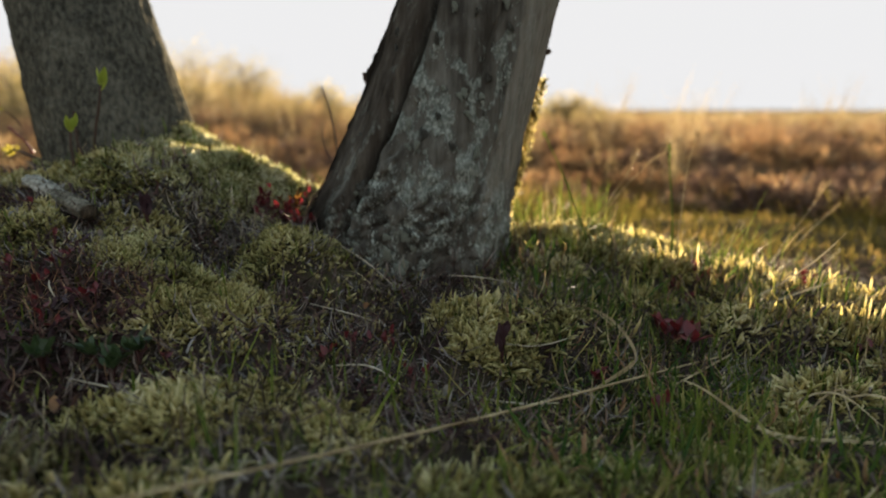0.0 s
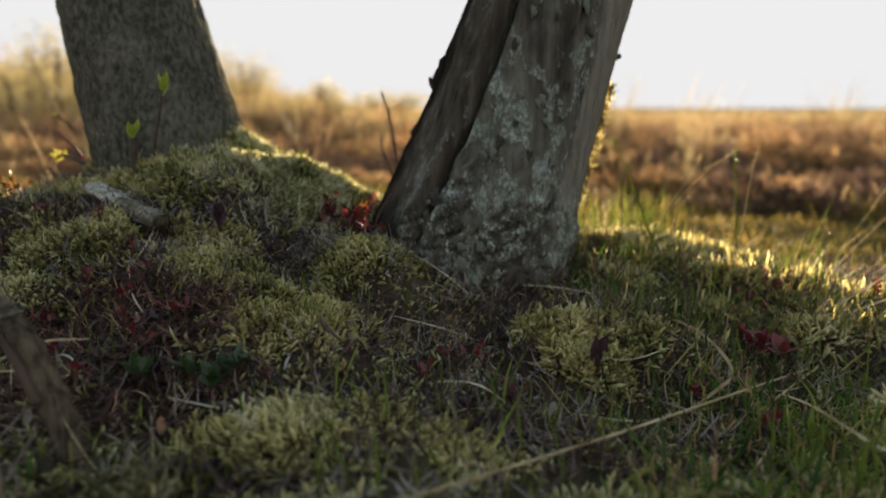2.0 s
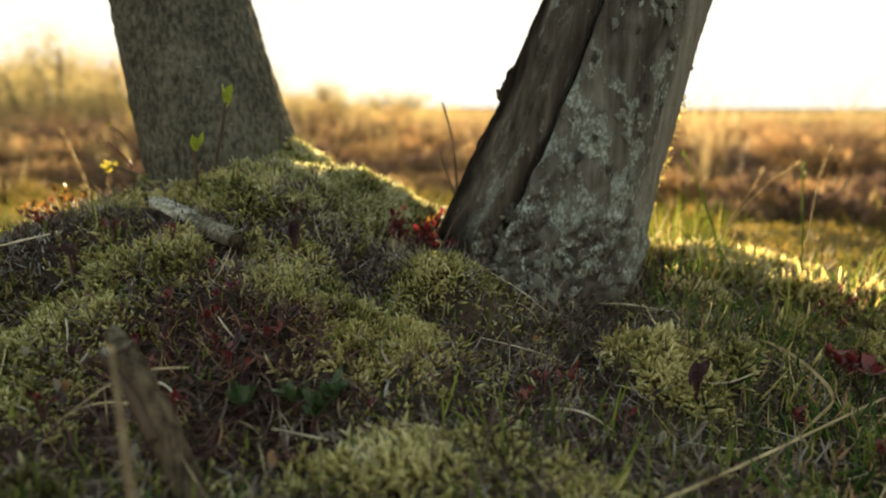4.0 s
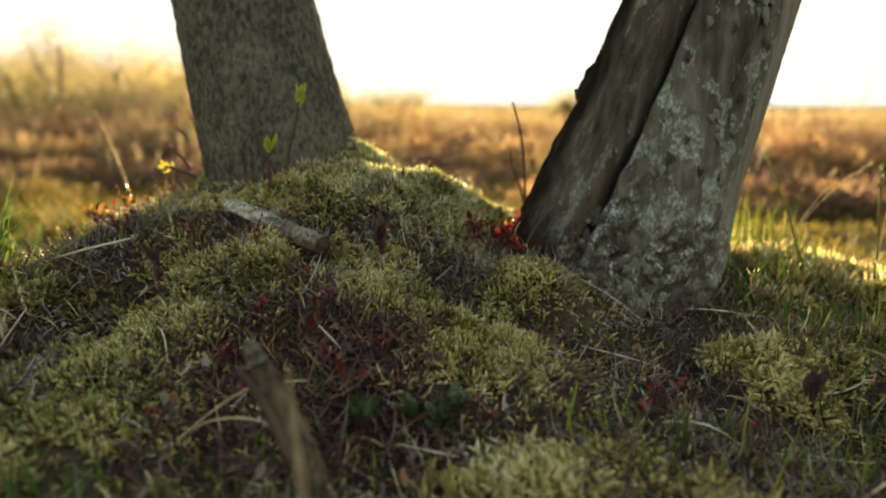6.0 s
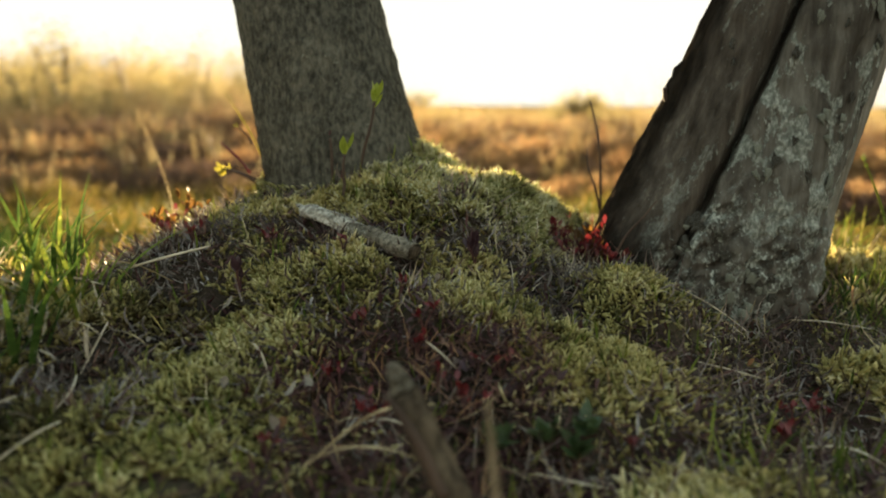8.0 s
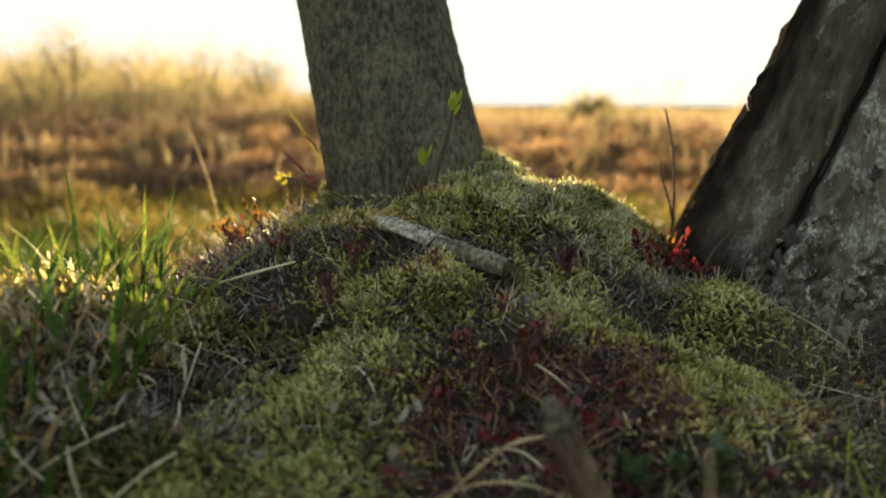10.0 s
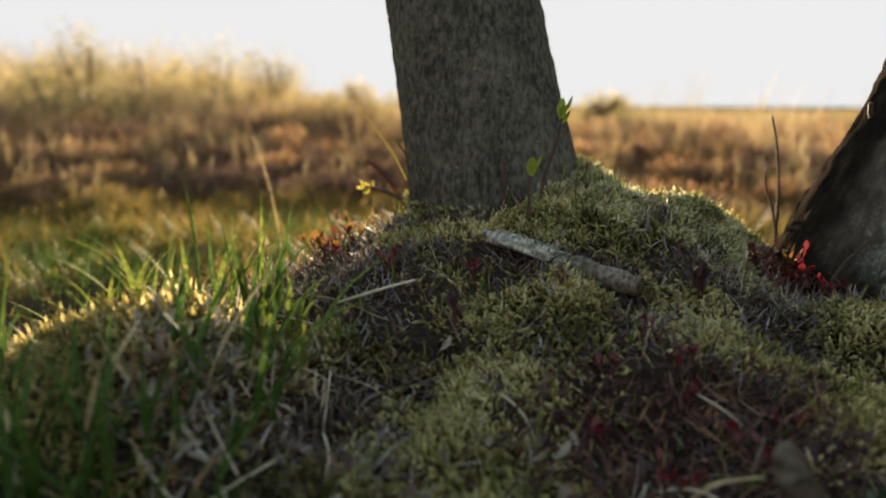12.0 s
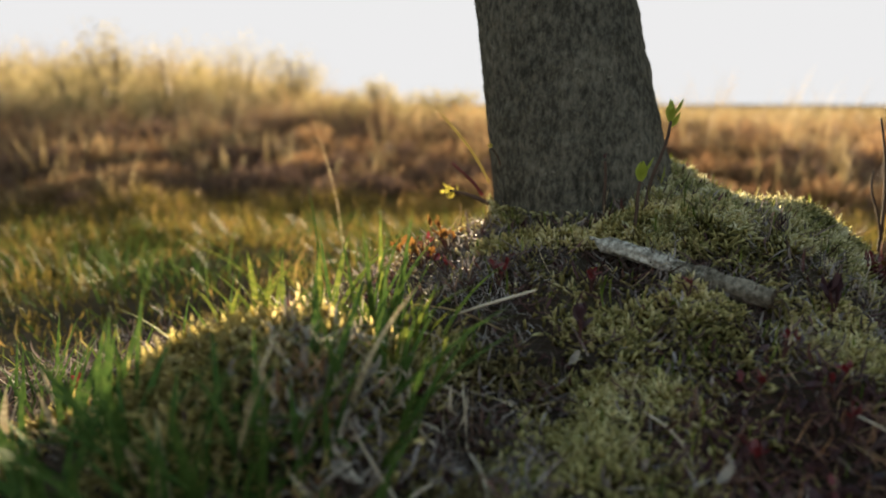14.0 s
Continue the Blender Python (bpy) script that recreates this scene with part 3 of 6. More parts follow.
# ---- ground ----
def grid(xs, ys):
    X, Y = np.meshgrid(xs, ys)
    v = np.stack([X.ravel(), Y.ravel(), height(X.ravel(), Y.ravel())], 1)
    nx, ny = len(xs), len(ys)
    i = (np.arange(ny - 1)[:, None] * nx + np.arange(nx - 1)[None]).ravel()
    return v, np.stack([i, i + 1, i + nx + 1, i + nx], 1)


xs = np.concatenate([-np.geomspace(900, 1.7, 40), np.linspace(-1.6, 1.1, 300), np.geomspace(1.2, 900, 40)])
ys = np.concatenate([-np.geomspace(900, 0.4, 30), np.linspace(-0.3, 1.7, 240), np.geomspace(1.72, 2500, 90)])
gv, gf = grid(xs, ys)
ground = tagged(new("ground", mesh_of("ground", gv, [gf], EARTH, True)), "dark peaty heath soil rising to a mossy bank", "ground", kind="structure")


# ---- trees ----
def trunk_mesh(name, spine, flare, relief, mat, marks=None, around=320, up=330):
    """spine: rows of z, x, y, radius. flare(angle, z): factor on the radius. relief(angle, z, x, y): metres outward. Angle 0 faces -y, growing towards +x."""
    spine = np.array(spine)
    t = np.linspace(0, 1, up) ** 1.7
    z = spine[0, 0] + (spine[-1, 0] - spine[0, 0]) * t
    cx, cy, r = (np.interp(z, spine[:, 0], spine[:, k]) for k in (1, 2, 3))
    for arr in (cx, cy, r):
        arr[:] = np.convolve(np.pad(arr, 6, mode="edge"), np.ones(13) / 13, "valid")
    th = np.linspace(-math.pi, math.pi, around, endpoint=False)
    TH, Z = np.meshgrid(th, z)
    R = r[:, None] * flare(TH, Z)
    X, Y = cx[:, None] + R * np.sin(TH), cy[:, None] - R * np.cos(TH)
    D = relief(TH, Z, X, Y)
    X, Y = X + D * np.sin(TH), Y - D * np.cos(TH)
    v = np.stack([X.ravel(), Y.ravel(), Z.ravel()], 1)
    j, i = np.meshgrid(np.arange(around), np.arange(up - 1))
    a_, b_ = (i * around + j).ravel(), (i * around + (j + 1) % around).ravel()
    me = mesh_of(name, v, [np.stack([a_, b_, b_ + around, a_ + around], 1), np.array([np.arange(around)[::-1] + (up - 1) * around])[:, ::-1]], mat, True)
    for key, where in (marks or {}).items():
        me.attributes.new(key, "FLOAT", "POINT").data.foreach_set("value", where(TH, Z).ravel().astype(np.float32))
    return me


def angle_gap(a, b):
    return np.abs((a - b + np.pi) % (2 * np.pi) - np.pi)


def limb_mesh(name, points, radii, mat, sides=10, rough=0.0):
    """A tube along points, smoothed, with uneven skin."""
    P = np.array(points, float)
    t = np.linspace(0, 1, len(P)); tt = np.linspace(0, 1, len(P) * 5)
    Q = np.stack([np.interp(tt, t, P[:, k]) for k in range(3)], 1)
    pad = np.pad(Q, ((3, 3), (0, 0)), mode="edge")
    Q = np.stack([np.convolve(pad[:, k], np.ones(7) / 7, "valid") for k in range(3)], 1)
    R = np.interp(tt, t, radii)
    d = np.gradient(Q, axis=0); d /= np.linalg.norm(d, axis=1)[:, None] + 1e-9
    ref = np.array([0.31, 0.87, 0.4])
    u = np.cross(d, ref); u /= np.linalg.norm(u, axis=1)[:, None]
    w = np.cross(d, u)
    q = np.linspace(0, 2 * np.pi, sides, endpoint=False)
    wob = 1 + rough * fbm(tt[:, None] * 14, np.cos(q)[None] * 2, np.sin(q)[None] * 2, 3) * 2
    V = Q[:, None] + (u[:, None] * np.cos(q)[None, :, None] + w[:, None] * np.sin(q)[None, :, None]) * (R[:, None] * wob)[:, :, None]
    n = len(Q)
    j, i = np.meshgrid(np.arange(sides), np.arange(n - 1))
    a_, b_ = (i * sides + j).ravel(), (i * sides + (j + 1) % sides).ravel()
    return mesh_of(name, V.reshape(-1, 3), [np.stack([a_, b_, b_ + sides, a_ + sides], 1), np.array([np.arange(sides)[::-1]]), np.array([np.arange(sides) + (n - 1) * sides])], mat, True)


def flare_l(TH, Z):
    low = np.clip((0.42 - Z) / 0.14, 0, 1.6)
    return 1 + low ** 2 * (0.05 * np.cos(3 * TH + 0.6) + 0.045 * np.cos(5 * TH + 2.0))


def relief_l(TH, Z, X, Y):
    scales = fbm(X * 70, Y * 70, Z * 40, 3)
    return 0.006 * fbm(X * 9, Y * 9, Z * 5, 3) + 0.0045 * np.abs(scales) * 2 + 0.0014 * fbm(X * 200, Y * 200, Z * 120, 2)


def flare_r(TH, Z):
    low = np.clip((0.40 - Z) / 0.16, 0, 1.4)
    return 1.01 + 0.03 * np.cos(2 * TH - 2.6) + low ** 1.8 * 0.05 * np.cos(3 * TH + 2.6)


def peeled(TH, Z):
    """Where the bark has come off and smooth grey wood lies bare, 0 to 1."""
    rim = 0.56 + 0.9 * np.clip(0.47 - Z, -0.1, 0.3) + 0.22 * fbm(Z * 26, 0.4, 1.9, 3)
    return np.clip((TH - rim) / 0.035, 0, 1) * np.clip((1.75 - TH) / 0.25, 0, 1) * np.clip((Z - 0.315 - 0.10 * (TH - 0.9)) / 0.02, 0, 1)


def worley(u, v, seed):
    """Cells with sunken borders: 0 on the border, about 1 in the middle."""
    iu, iv = np.floor(u), np.floor(v)
    near, second = np.full(np.shape(u), 9.0), np.full(np.shape(u), 9.0)
    for a in (-1, 0, 1):
        for b in (-1, 0, 1):
            cu, cv = iu + a, iv + b
            d = np.hypot(cu + lattice(cu, cv, seed) - u, cv + lattice(cu, cv, seed + 5.5) - v)
            second = np.minimum(second, np.maximum(near, d))
            near = np.minimum(near, d)
    return second - near


def crusty(TH, Z):
    """Where thick crusts of lichen cover the foot of the trunk, 0 to 1."""
    foot = 0.335 + 0.05 * np.exp(-((TH + 0.42) / 0.16) ** 2) + 0.03 * np.exp(-((TH - 0.05) / 0.2) ** 2)
    return np.clip((foot - Z) / 0.03 + 2.2 * fbm(TH * 5, Z * 30, 2.7, 3), 0, 1) * np.clip((TH + 1.0) / 0.2, 0, 1) * np.clip((1.0 - TH) / 0.2, 0, 1)


def dark_bark_at(TH, Z):
    """Bark coloured near black on one flank, and low down beside the cleft, 0 to 1."""
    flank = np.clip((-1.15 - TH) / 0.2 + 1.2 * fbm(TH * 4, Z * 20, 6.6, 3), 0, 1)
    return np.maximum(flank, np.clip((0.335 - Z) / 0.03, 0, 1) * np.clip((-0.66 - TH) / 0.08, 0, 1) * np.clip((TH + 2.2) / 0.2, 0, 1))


def relief_r(TH, Z, X, Y):
    axis = TH + 0.10 * fbm(Z * 9, 0.3, 0.7, 3) + 0.05 * fbm(Z * 40, 0.9, 0.2, 2)
    side = (axis + 0.58 - 0.12 * (Z - 0.4) + np.pi) % (2 * np.pi) - np.pi
    open_ = np.clip((Z - 0.27) / 0.05, 0, 1)
    cleft = -0.032 * np.exp(-(np.abs(side) / 0.034) ** 3) * open_
    lip = 0.006 * np.exp(-((side + 0.12) / 0.07) ** 2) * open_ + 0.003 * np.exp(-((side - 0.12) / 0.06) ** 2) * open_
    plate = 0.006 * np.clip((-0.08 - side) / 0.05, 0, 1) * np.clip((side + 1.4) / 0.3, 0, 1)
    crack = -0.010 * np.exp(-(angle_gap(axis, 0.66 + 1.9 * (Z - 0.34)) / 0.035) ** 2) * np.clip((0.40 - Z) / 0.05, 0, 1)
    bare_ = peeled(TH, Z)
    split = -0.005 * np.exp(-(angle_gap(axis, 0.20 + 0.5 * (Z - 0.4)) / 0.03) ** 2) * np.clip((Z - 0.42) / 0.05, 0, 1)
    ragged = 0.006 * np.clip(fbm(X * 40, Y * 40, Z * 30, 3) * 5 - 0.3, 0, 1) * np.clip((-0.9 - TH) / 0.2, 0, 1)      # shaggy bark along the back edge
    fibres = 0.0075 * fbm(X * 60, Y * 60, Z * 8, 4) * (1 - 0.6 * bare_)
    low = np.clip((0.40 - Z) / 0.09, 0, 1)
    crust = np.abs(fbm(X * 42, Y * 42, Z * 36, 3))
    lumps = (0.003 + 0.004 * low) * np.clip((TH + 1.1) / 0.4, 0.25, 1) * np.clip(crust * 5 - 0.25, 0, 1) * (1 - 0.85 * bare_)
    cells = worley(TH * 5.2 + 0.9 * fbm(TH * 9, Z * 70, 4.4, 2), Z * 46 + 0.9 * fbm(TH * 9, Z * 70, 8.4, 2), 3.0) + 0.35 * worley(TH * 14, Z * 120, 9.0)
    scabs = 0.0085 * crusty(TH, Z) * (np.clip(cells * 2.6, 0, 1) - 0.35)
    return cleft + lip + plate + crack + split + ragged + fibres + lumps + scabs - 0.002 * bare_ + 0.012 * fbm(X * 10, Y * 10, Z * 5, 3) + 0.0018 * fbm(X * 180, Y * 180, Z * 120, 2)


def tree(name, spine, flare, relief, mat, label, limbs, marks=None):
    top = tagged(new(name), label, "tree")
    top.location = (spine[1][1], spine[1][2], height(spine[1][1], spine[1][2]))
    inv = Matrix.Translation(-top.location)
    bits = [part("trunk", trunk_mesh("trunk", spine, flare, relief, mat, marks), top)]
    for pts, rad in limbs:
        bits.append(part("limb", limb_mesh("limb", pts, rad, mat, 12, 0.25), top))
    for b in bits:
        b.data.transform(inv)
    return top


SPINE_L = [(0.24, -0.418, 0.889, 0.118), (0.33, -0.436, 0.889, 0.1065), (0.39, -0.450, 0.889, 0.0995), (0.45, -0.463, 0.889, 0.0940), (0.51, -0.4755, 0.889, 0.0890), (0.58, -0.489, 0.889, 0.0840), (0.9, -0.535, 0.90, 0.074), (1.7, -0.60, 0.92, 0.052), (2.3, -0.62, 0.95, 0.03)]
SPINE_R = [(0.2, -0.078, 0.77, 0.128), (0.28, -0.047, 0.77, 0.1165), (0.34, -0.0235, 0.77, 0.1085), (0.40, -0.001, 0.77, 0.1010), (0.46, 0.0192, 0.77, 0.0950), (0.54, 0.0435, 0.77, 0.0885), (0.62, 0.068, 0.77, 0.084), (0.9, 0.165, 0.76, 0.077), (1.5, 0.37, 0.74, 0.056), (2.0, 0.52, 0.73, 0.035)]
tree_l = tree("tree", SPINE_L,
              flare_l, relief_l, BARK_L, "upright living trunk with smooth grey-brown finely scaled bark",
              [([(-0.58, 0.91, 1.55), (-0.77, 1.0, 1.9), (-0.92, 1.2, 2.4)], [0.03, 0.02, 0.008]), ([(-0.60, 0.93, 1.75), (-0.42, 0.8, 2.1), (-0.32, 0.75, 2.6)], [0.025, 0.017, 0.006])])
tree_r = tree("tree", SPINE_R,
              flare_r, relief_r, BARK_R, "leaning weathered trunk with a long cleft, grey lichen and peeling bark",
              [([(0.33, 0.75, 1.4), (0.27, 0.95, 1.75), (0.17, 1.2, 2.2)], [0.034, 0.02, 0.008])],
              {"plate": lambda TH, Z: np.clip((-0.60 - TH) / 0.06, 0, 1), "bare": peeled, "crust": crusty, "dark_bark": dark_bark_at})


# ---- moss ----
def wine_patch(x, y):
    """Bare ground under the creeping red plants, 0 to 1."""
    return np.clip(1.5 - np.minimum(np.hypot((x + 0.345) / 0.098, (y - 0.498) / 0.066), np.hypot((x + 0.372) / 0.052, (y - 0.570) / 0.036)), 0, 1)


def off_branch(x, y):
    """0 where the fallen branch lies, 1 away from it."""
    f = np.clip(((x + 0.469) * 0.110 - (y - 0.708) * 0.085) / 0.01933, 0, 1)
    return np.clip((np.hypot(x + 0.469 - 0.110 * f, y - 0.708 + 0.085 * f) - 0.011) / 0.006, 0, 1)


def pocket(x, y):
    """Hollow full of dead leaves on the near side of the grassy hummock, 0 to 1."""
    return np.exp(-((x + 0.667) / 0.024) ** 2 - ((y - 0.502) / 0.034) ** 2)


def cushion(cx, cy, rx, ry):
    def grows(x, y):
        wob = 3.2 * fbm(x * 32, y * 32, 4.4, 3)
        return np.clip(1.75 - 1.6 * np.sqrt(((x - cx) / rx) ** 2 + ((y - cy) / ry) ** 2) + wob, 0, 1) * off_branch(x, y) * (1 - 0.85 * wine_patch(x, y)) * (1 - 0.92 * pocket(x, y))
    return grows


def mossy(x, y):
    """How much moss grows at a place, 0 to 1."""
    best = 0
    for cx, cy, rx, ry, *_ in CUSHIONS:
        best = np.maximum(best, cushion(cx, cy, rx, ry)(x, y))
    return best


def tuft(x, y):
    """Moss grows in little tufts, thumb-wide: high in the middle of each, low between them."""
    return fbm(x * 58, y * 58, 1.3, 2)


def tuft_lean(x, y, k, d=0.002):
    """Shoots of a tuft lean outward from its middle."""
    return np.stack([tuft(x - d, y) - tuft(x + d, y), tuft(x, y - d) - tuft(x, y + d), 0 * x], 1) * k / (2 * d)


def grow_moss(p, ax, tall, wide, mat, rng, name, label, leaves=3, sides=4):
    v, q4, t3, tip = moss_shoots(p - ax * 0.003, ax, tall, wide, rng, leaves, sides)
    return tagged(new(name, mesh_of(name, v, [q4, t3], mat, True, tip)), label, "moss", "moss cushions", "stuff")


rng = np.random.default_rng(4)
KINDS = {"pale": MOSS_PALE, "green": MOSS, "fine": MOSS_FINE, "dark": MOSS_DARK, "olive": MOSS_OLIVE}
for cx, cy, rx, ry, rise, tall, wide, dens, kind in CUSHIONS:
    mat = KINDS[kind]
    n = int(7.2 * rx * ry * dens)
    p = scatter(n, (cx - 1.5 * rx, cx + 1.5 * rx, cy - 1.5 * ry, cy + 1.5 * ry), cushion(cx, cy, rx, ry), rng)
    c = tuft(p[:, 0], p[:, 1])
    thick = c > (rng.uniform(-0.5, -0.08, n) if kind == "fine" else rng.uniform(-0.34, 0.02, n))
    p, c = p[thick], c[thick]
    n = len(p)
    ax = normals(p[:, 0], p[:, 1]) + rng.normal(0, 0.24, (n, 3)) + tuft_lean(p[:, 0], p[:, 1], 0.022)
    ax[:, 0] += 0.45 * (p[:, 0] - cx) / rx; ax[:, 1] += 0.45 * (p[:, 1] - cy) / ry
    ax /= np.linalg.norm(ax, axis=1)[:, None]
    p[:, 2] += 0.012 * c
    high = 1.1 * tall * rng.uniform(0.6, 1.15, n) * (0.9 + 0.9 * c)
    grow_moss(p, ax, high, 0.88 * wide * rng.uniform(0.75, 1.15, n), mat, rng, "moss_cushion",
              "pale cushion of coarse feathery moss on the bank" if mat is MOSS_PALE else "yellow-green cushion of curly moss on the bank", 3, 3)
# thin moss between the cushions
n = 8500
p = scatter(n, (-0.80, 0.50, 0.28, 0.95), lambda x, y: np.clip(0.45 + 4.0 * fbm(x * 15, y * 15, 3.3, 3), 0, 1) * (1 - 0.8 * mossy(x, y)) * (1 - 0.85 * wine_patch(x, y)) * off_branch(x, y), rng)
ax = normals(p[:, 0], p[:, 1]) + rng.normal(0, 0.5, (n, 3)) + tuft_lean(p[:, 0], p[:, 1], 0.02); ax /= np.linalg.norm(ax, axis=1)[:, None]
grow_moss(p, ax, rng.uniform(0.008, 0.018, n), rng.uniform(0.0026, 0.0044, n), MOSS, rng, "thin_moss", "scattered green moss shoots among dead stems", 2, 3)


def on_trunk(spine, ang, z, out=0.0):
    """Places on a trunk's skin, and the way outward."""
    sp = np.array(spine)
    cx, cy, r = (np.interp(z, sp[:, 0], sp[:, k]) for k in (1, 2, 3))
    d = np.stack([np.sin(ang), -np.cos(ang), 0 * ang], 1)
    return np.stack([cx, cy, z], 1) + d * (r + out)[:, None], d


n = 2200
ang, z = rng.normal(1.70, 0.06, n), 0.26 + 0.195 * rng.uniform(0, 1, n) ** 1.2
p, d = on_trunk(SPINE_R, ang, z, rng.uniform(0.003, 0.014, n))
v, f = blades(p, rng.uniform(0.005, 0.010, n), rng.uniform(0.0016, 0.0032, n), rng.uniform(0, 6.28, n), rng.uniform(0.2, 1.8, n), rng.normal(0, 0.8, n), 2, 1.2, rng)
tagged(new("trunk_moss", mesh_of("trunk_moss", v, [f], MOSS_OLIVE, tip=np.tile(np.repeat(np.linspace(0.5, 1, 3), 2), n))), "fringe of moss down the rim of the leaning trunk", "moss", "moss cushions", "stuff")
n = 850
ang = rng.uniform(-1.7, 1.7, n)
z = 0.325 + 0.030 * rng.uniform(0, 1, n) + 0.025 * np.clip(ang, -1, 1.3) ** 2 * rng.uniform(0, 1, n) * (0.55 + 0.45 * np.sign(ang + 0.3))
p, d = on_trunk(SPINE_L, ang, z, np.full(n, 0.006))
ax = d + np.array([[0, 0, 0.55]]) + rng.normal(0, 0.3, (n, 3)); ax /= np.linalg.norm(ax, axis=1)[:, None]
grow_moss(p, ax, rng.uniform(0.005, 0.012, n), rng.uniform(0.0024, 0.0036, n), MOSS_FINE, rng, "trunk_moss", "collar of moss round the foot of the upright trunk")


# ---- litter, lawn and short grass ----
def strew(name, n, box, keep, long, wide, lift, mat, label, category, seed, bend=1.0, segs=3, sink=0.004):
    """Loose blades or bits: lift is the spread of their angle off the ground, in radians from upright (low, high)."""
    r = np.random.default_rng(seed)
    p = scatter(n, box, keep, r)
    p[:, 2] += r.uniform(-sink, 2.2 * sink, n)
    v, f = blades(p, r.uniform(*long, n), r.uniform(*wide, n), r.uniform(0, 6.28, n), r.uniform(*lift, n), r.normal(0, bend, n), segs, 1.2, r)
    return tagged(new(name, mesh_of(name, v, [f], mat, tip=np.tile(np.repeat(np.linspace(0, 1, segs + 1), 2), n))), label, category, kind="stuff")


def bare(x, y):
    return 1 - 0.82 * mossy(x, y)


def grassy(x, y):
    """Where green grass stands on the bank."""
    right = 0.5 * np.clip((0.80 - y) / 0.08, 0.1, 1) * np.clip((x - 0.06) / 0.10, 0, 1) * np.clip((y - 0.24) / 0.1, 0, 1)
    front = np.clip((0.43 - y) / 0.10, 0, 1) * np.clip((x + 0.12) / 0.16, 0.12, 1) * np.clip((x + 0.36) / 0.08, 0, 1)
    left = np.maximum(0.10 * np.clip((-0.80 - x) / 0.10, 0, 1), 0.3 * np.clip((-0.59 - x) / 0.06, 0, 1) * np.clip((0.46 - y) / 0.05, 0, 1))
    return np.clip(np.maximum(np.maximum(right, front), left) * (0.5 + 3.4 * fbm(x * 13, y * 13, 5.5, 3)), 0, 1)


strew("dead_stems", 17000, (-1.05, 0.62, 0.24, 1.02), lambda x, y: bare(x, y) * (1 - 0.3 * wine_patch(x, y)), (0.010, 0.036), (0.0008, 0.0028), (0.75, 1.75), LITTER, "brown and grey litter of dead stems and leaves", "litter", 21)
strew("dead_stems", 5800, (-0.72, 0.10, 0.40, 0.80), lambda x, y: bare(x, y) * np.where((x > -0.46) & (x < -0.24) & (y < 0.56), 1.0, 0.3), (0.008, 0.026), (0.0015, 0.0038), (0.95, 1.75), ROSE, "wine-red creeping stems and withered leaves", "litter", 22)
strew("dead_stems", 8000, (-0.74, 0.08, 0.44, 0.80), lambda x, y: bare(x, y) * np.clip(0.35 + 3.4 * fbm(x * 12, y * 12, 9.1, 2), 0.05, 1) * np.where((x > -0.44) & (y < 0.56), 0.25, 1) * (1 - 0.7 * wine_patch(x, y)), (0.006, 0.022), (0.0009, 0.0024), (0.6, 1.8), GREY, "grey crumbs and curled dead stems on the bank", "litter", 20, 1.6)
strew("dry_grass", 1500, (-0.95, 0.6, 0.27, 0.98), bare, (0.015, 0.050), (0.0006, 0.0014), (0.8, 1.65), STRAW, "bleached dry grass lying in the litter", "dry grass", 23, 0.8, 5)
strew("short_grass", 3600, (-1.2, 0.75, 0.22, 1.0), grassy, (0.012, 0.036), (0.0010, 0.0026), (0.3, 1.3), GRASS, "short green grass growing through the moss", "grass", 24, 0.6, 4)
strew("short_grass", 2200, (-0.6, 0.5, 0.24, 0.9), lambda x, y: 0.35 + 0 * x, (0.008, 0.026), (0.0008, 0.0019), (0.0, 0.8), GRASS, "sparse green grass blades among moss and litter", "grass", 25, 0.6, 4)
strew("short_grass", 70, (0.09, 0.24, 0.88, 1.02), lambda x, y: 1 + 0 * x, (0.05, 0.10), (0.0012, 0.0024), (0.0, 0.5), GRASS, "green grass tuft standing behind the leaning trunk", "grass", 28, 0.5, 5)
strew("short_grass", 190, (0.02, 0.34, 0.60, 0.76), lambda x, y: np.clip(1.2 - np.abs(x - 0.16) / 0.14, 0, 1), (0.018, 0.042), (0.0008, 0.0018), (0.0, 0.7), GRASS, "tangled green grass at the foot of the leaning trunk", "grass", 26, 0.8, 5)
strew("dead_stems", 300, (-0.72, -0.61, 0.44, 0.56), pocket, (0.010, 0.030), (0.0018, 0.0050), (0.5, 1.6), PALE, "curled grey dead leaves in a hollow of the hummock", "litter", 14, 1.4, 4)
strew("dead_stems", 160, (-0.70, -0.66, 0.45, 0.53), lambda x, y: 1 + 0 * x, (0.010, 0.030), (0.0014, 0.0034), (0.5, 1.6), TAN, "rusty withered leaves in a hollow of the hummock", "litter", 15, 1.2, 4)
strew("dead_stems", 260, (-0.47, -0.22, 0.41, 0.62), wine_patch, (0.007, 0.016), (0.0028, 0.0056), (0.3, 1.5), PURPLE, "small dark purple leaves of the creeping plants", "litter", 16, 0.8, 3)
strew("moss_leaves", 950, (0.03, 0.40, 0.72, 0.90), mossy, (0.012, 0.026), (0.0016, 0.0036), (0.0, 0.9), MOSS_OLIVE, "thin sunlit moss shoots along the crest behind the leaning trunk", "moss", 17, 0.9, 3)
strew("moss_leaves", 1000, (0.14, 0.52, 0.56, 0.76), lambda x, y: np.clip(0.25 + 3 * fbm(x * 14, y * 14, 6.2, 2), 0.02, 1), (0.012, 0.034), (0.0016, 0.0038), (0.0, 0.9), MOSS_OLIVE, "yellow moss shoots catching the sun among the grass", "moss", 29, 0.9, 3)
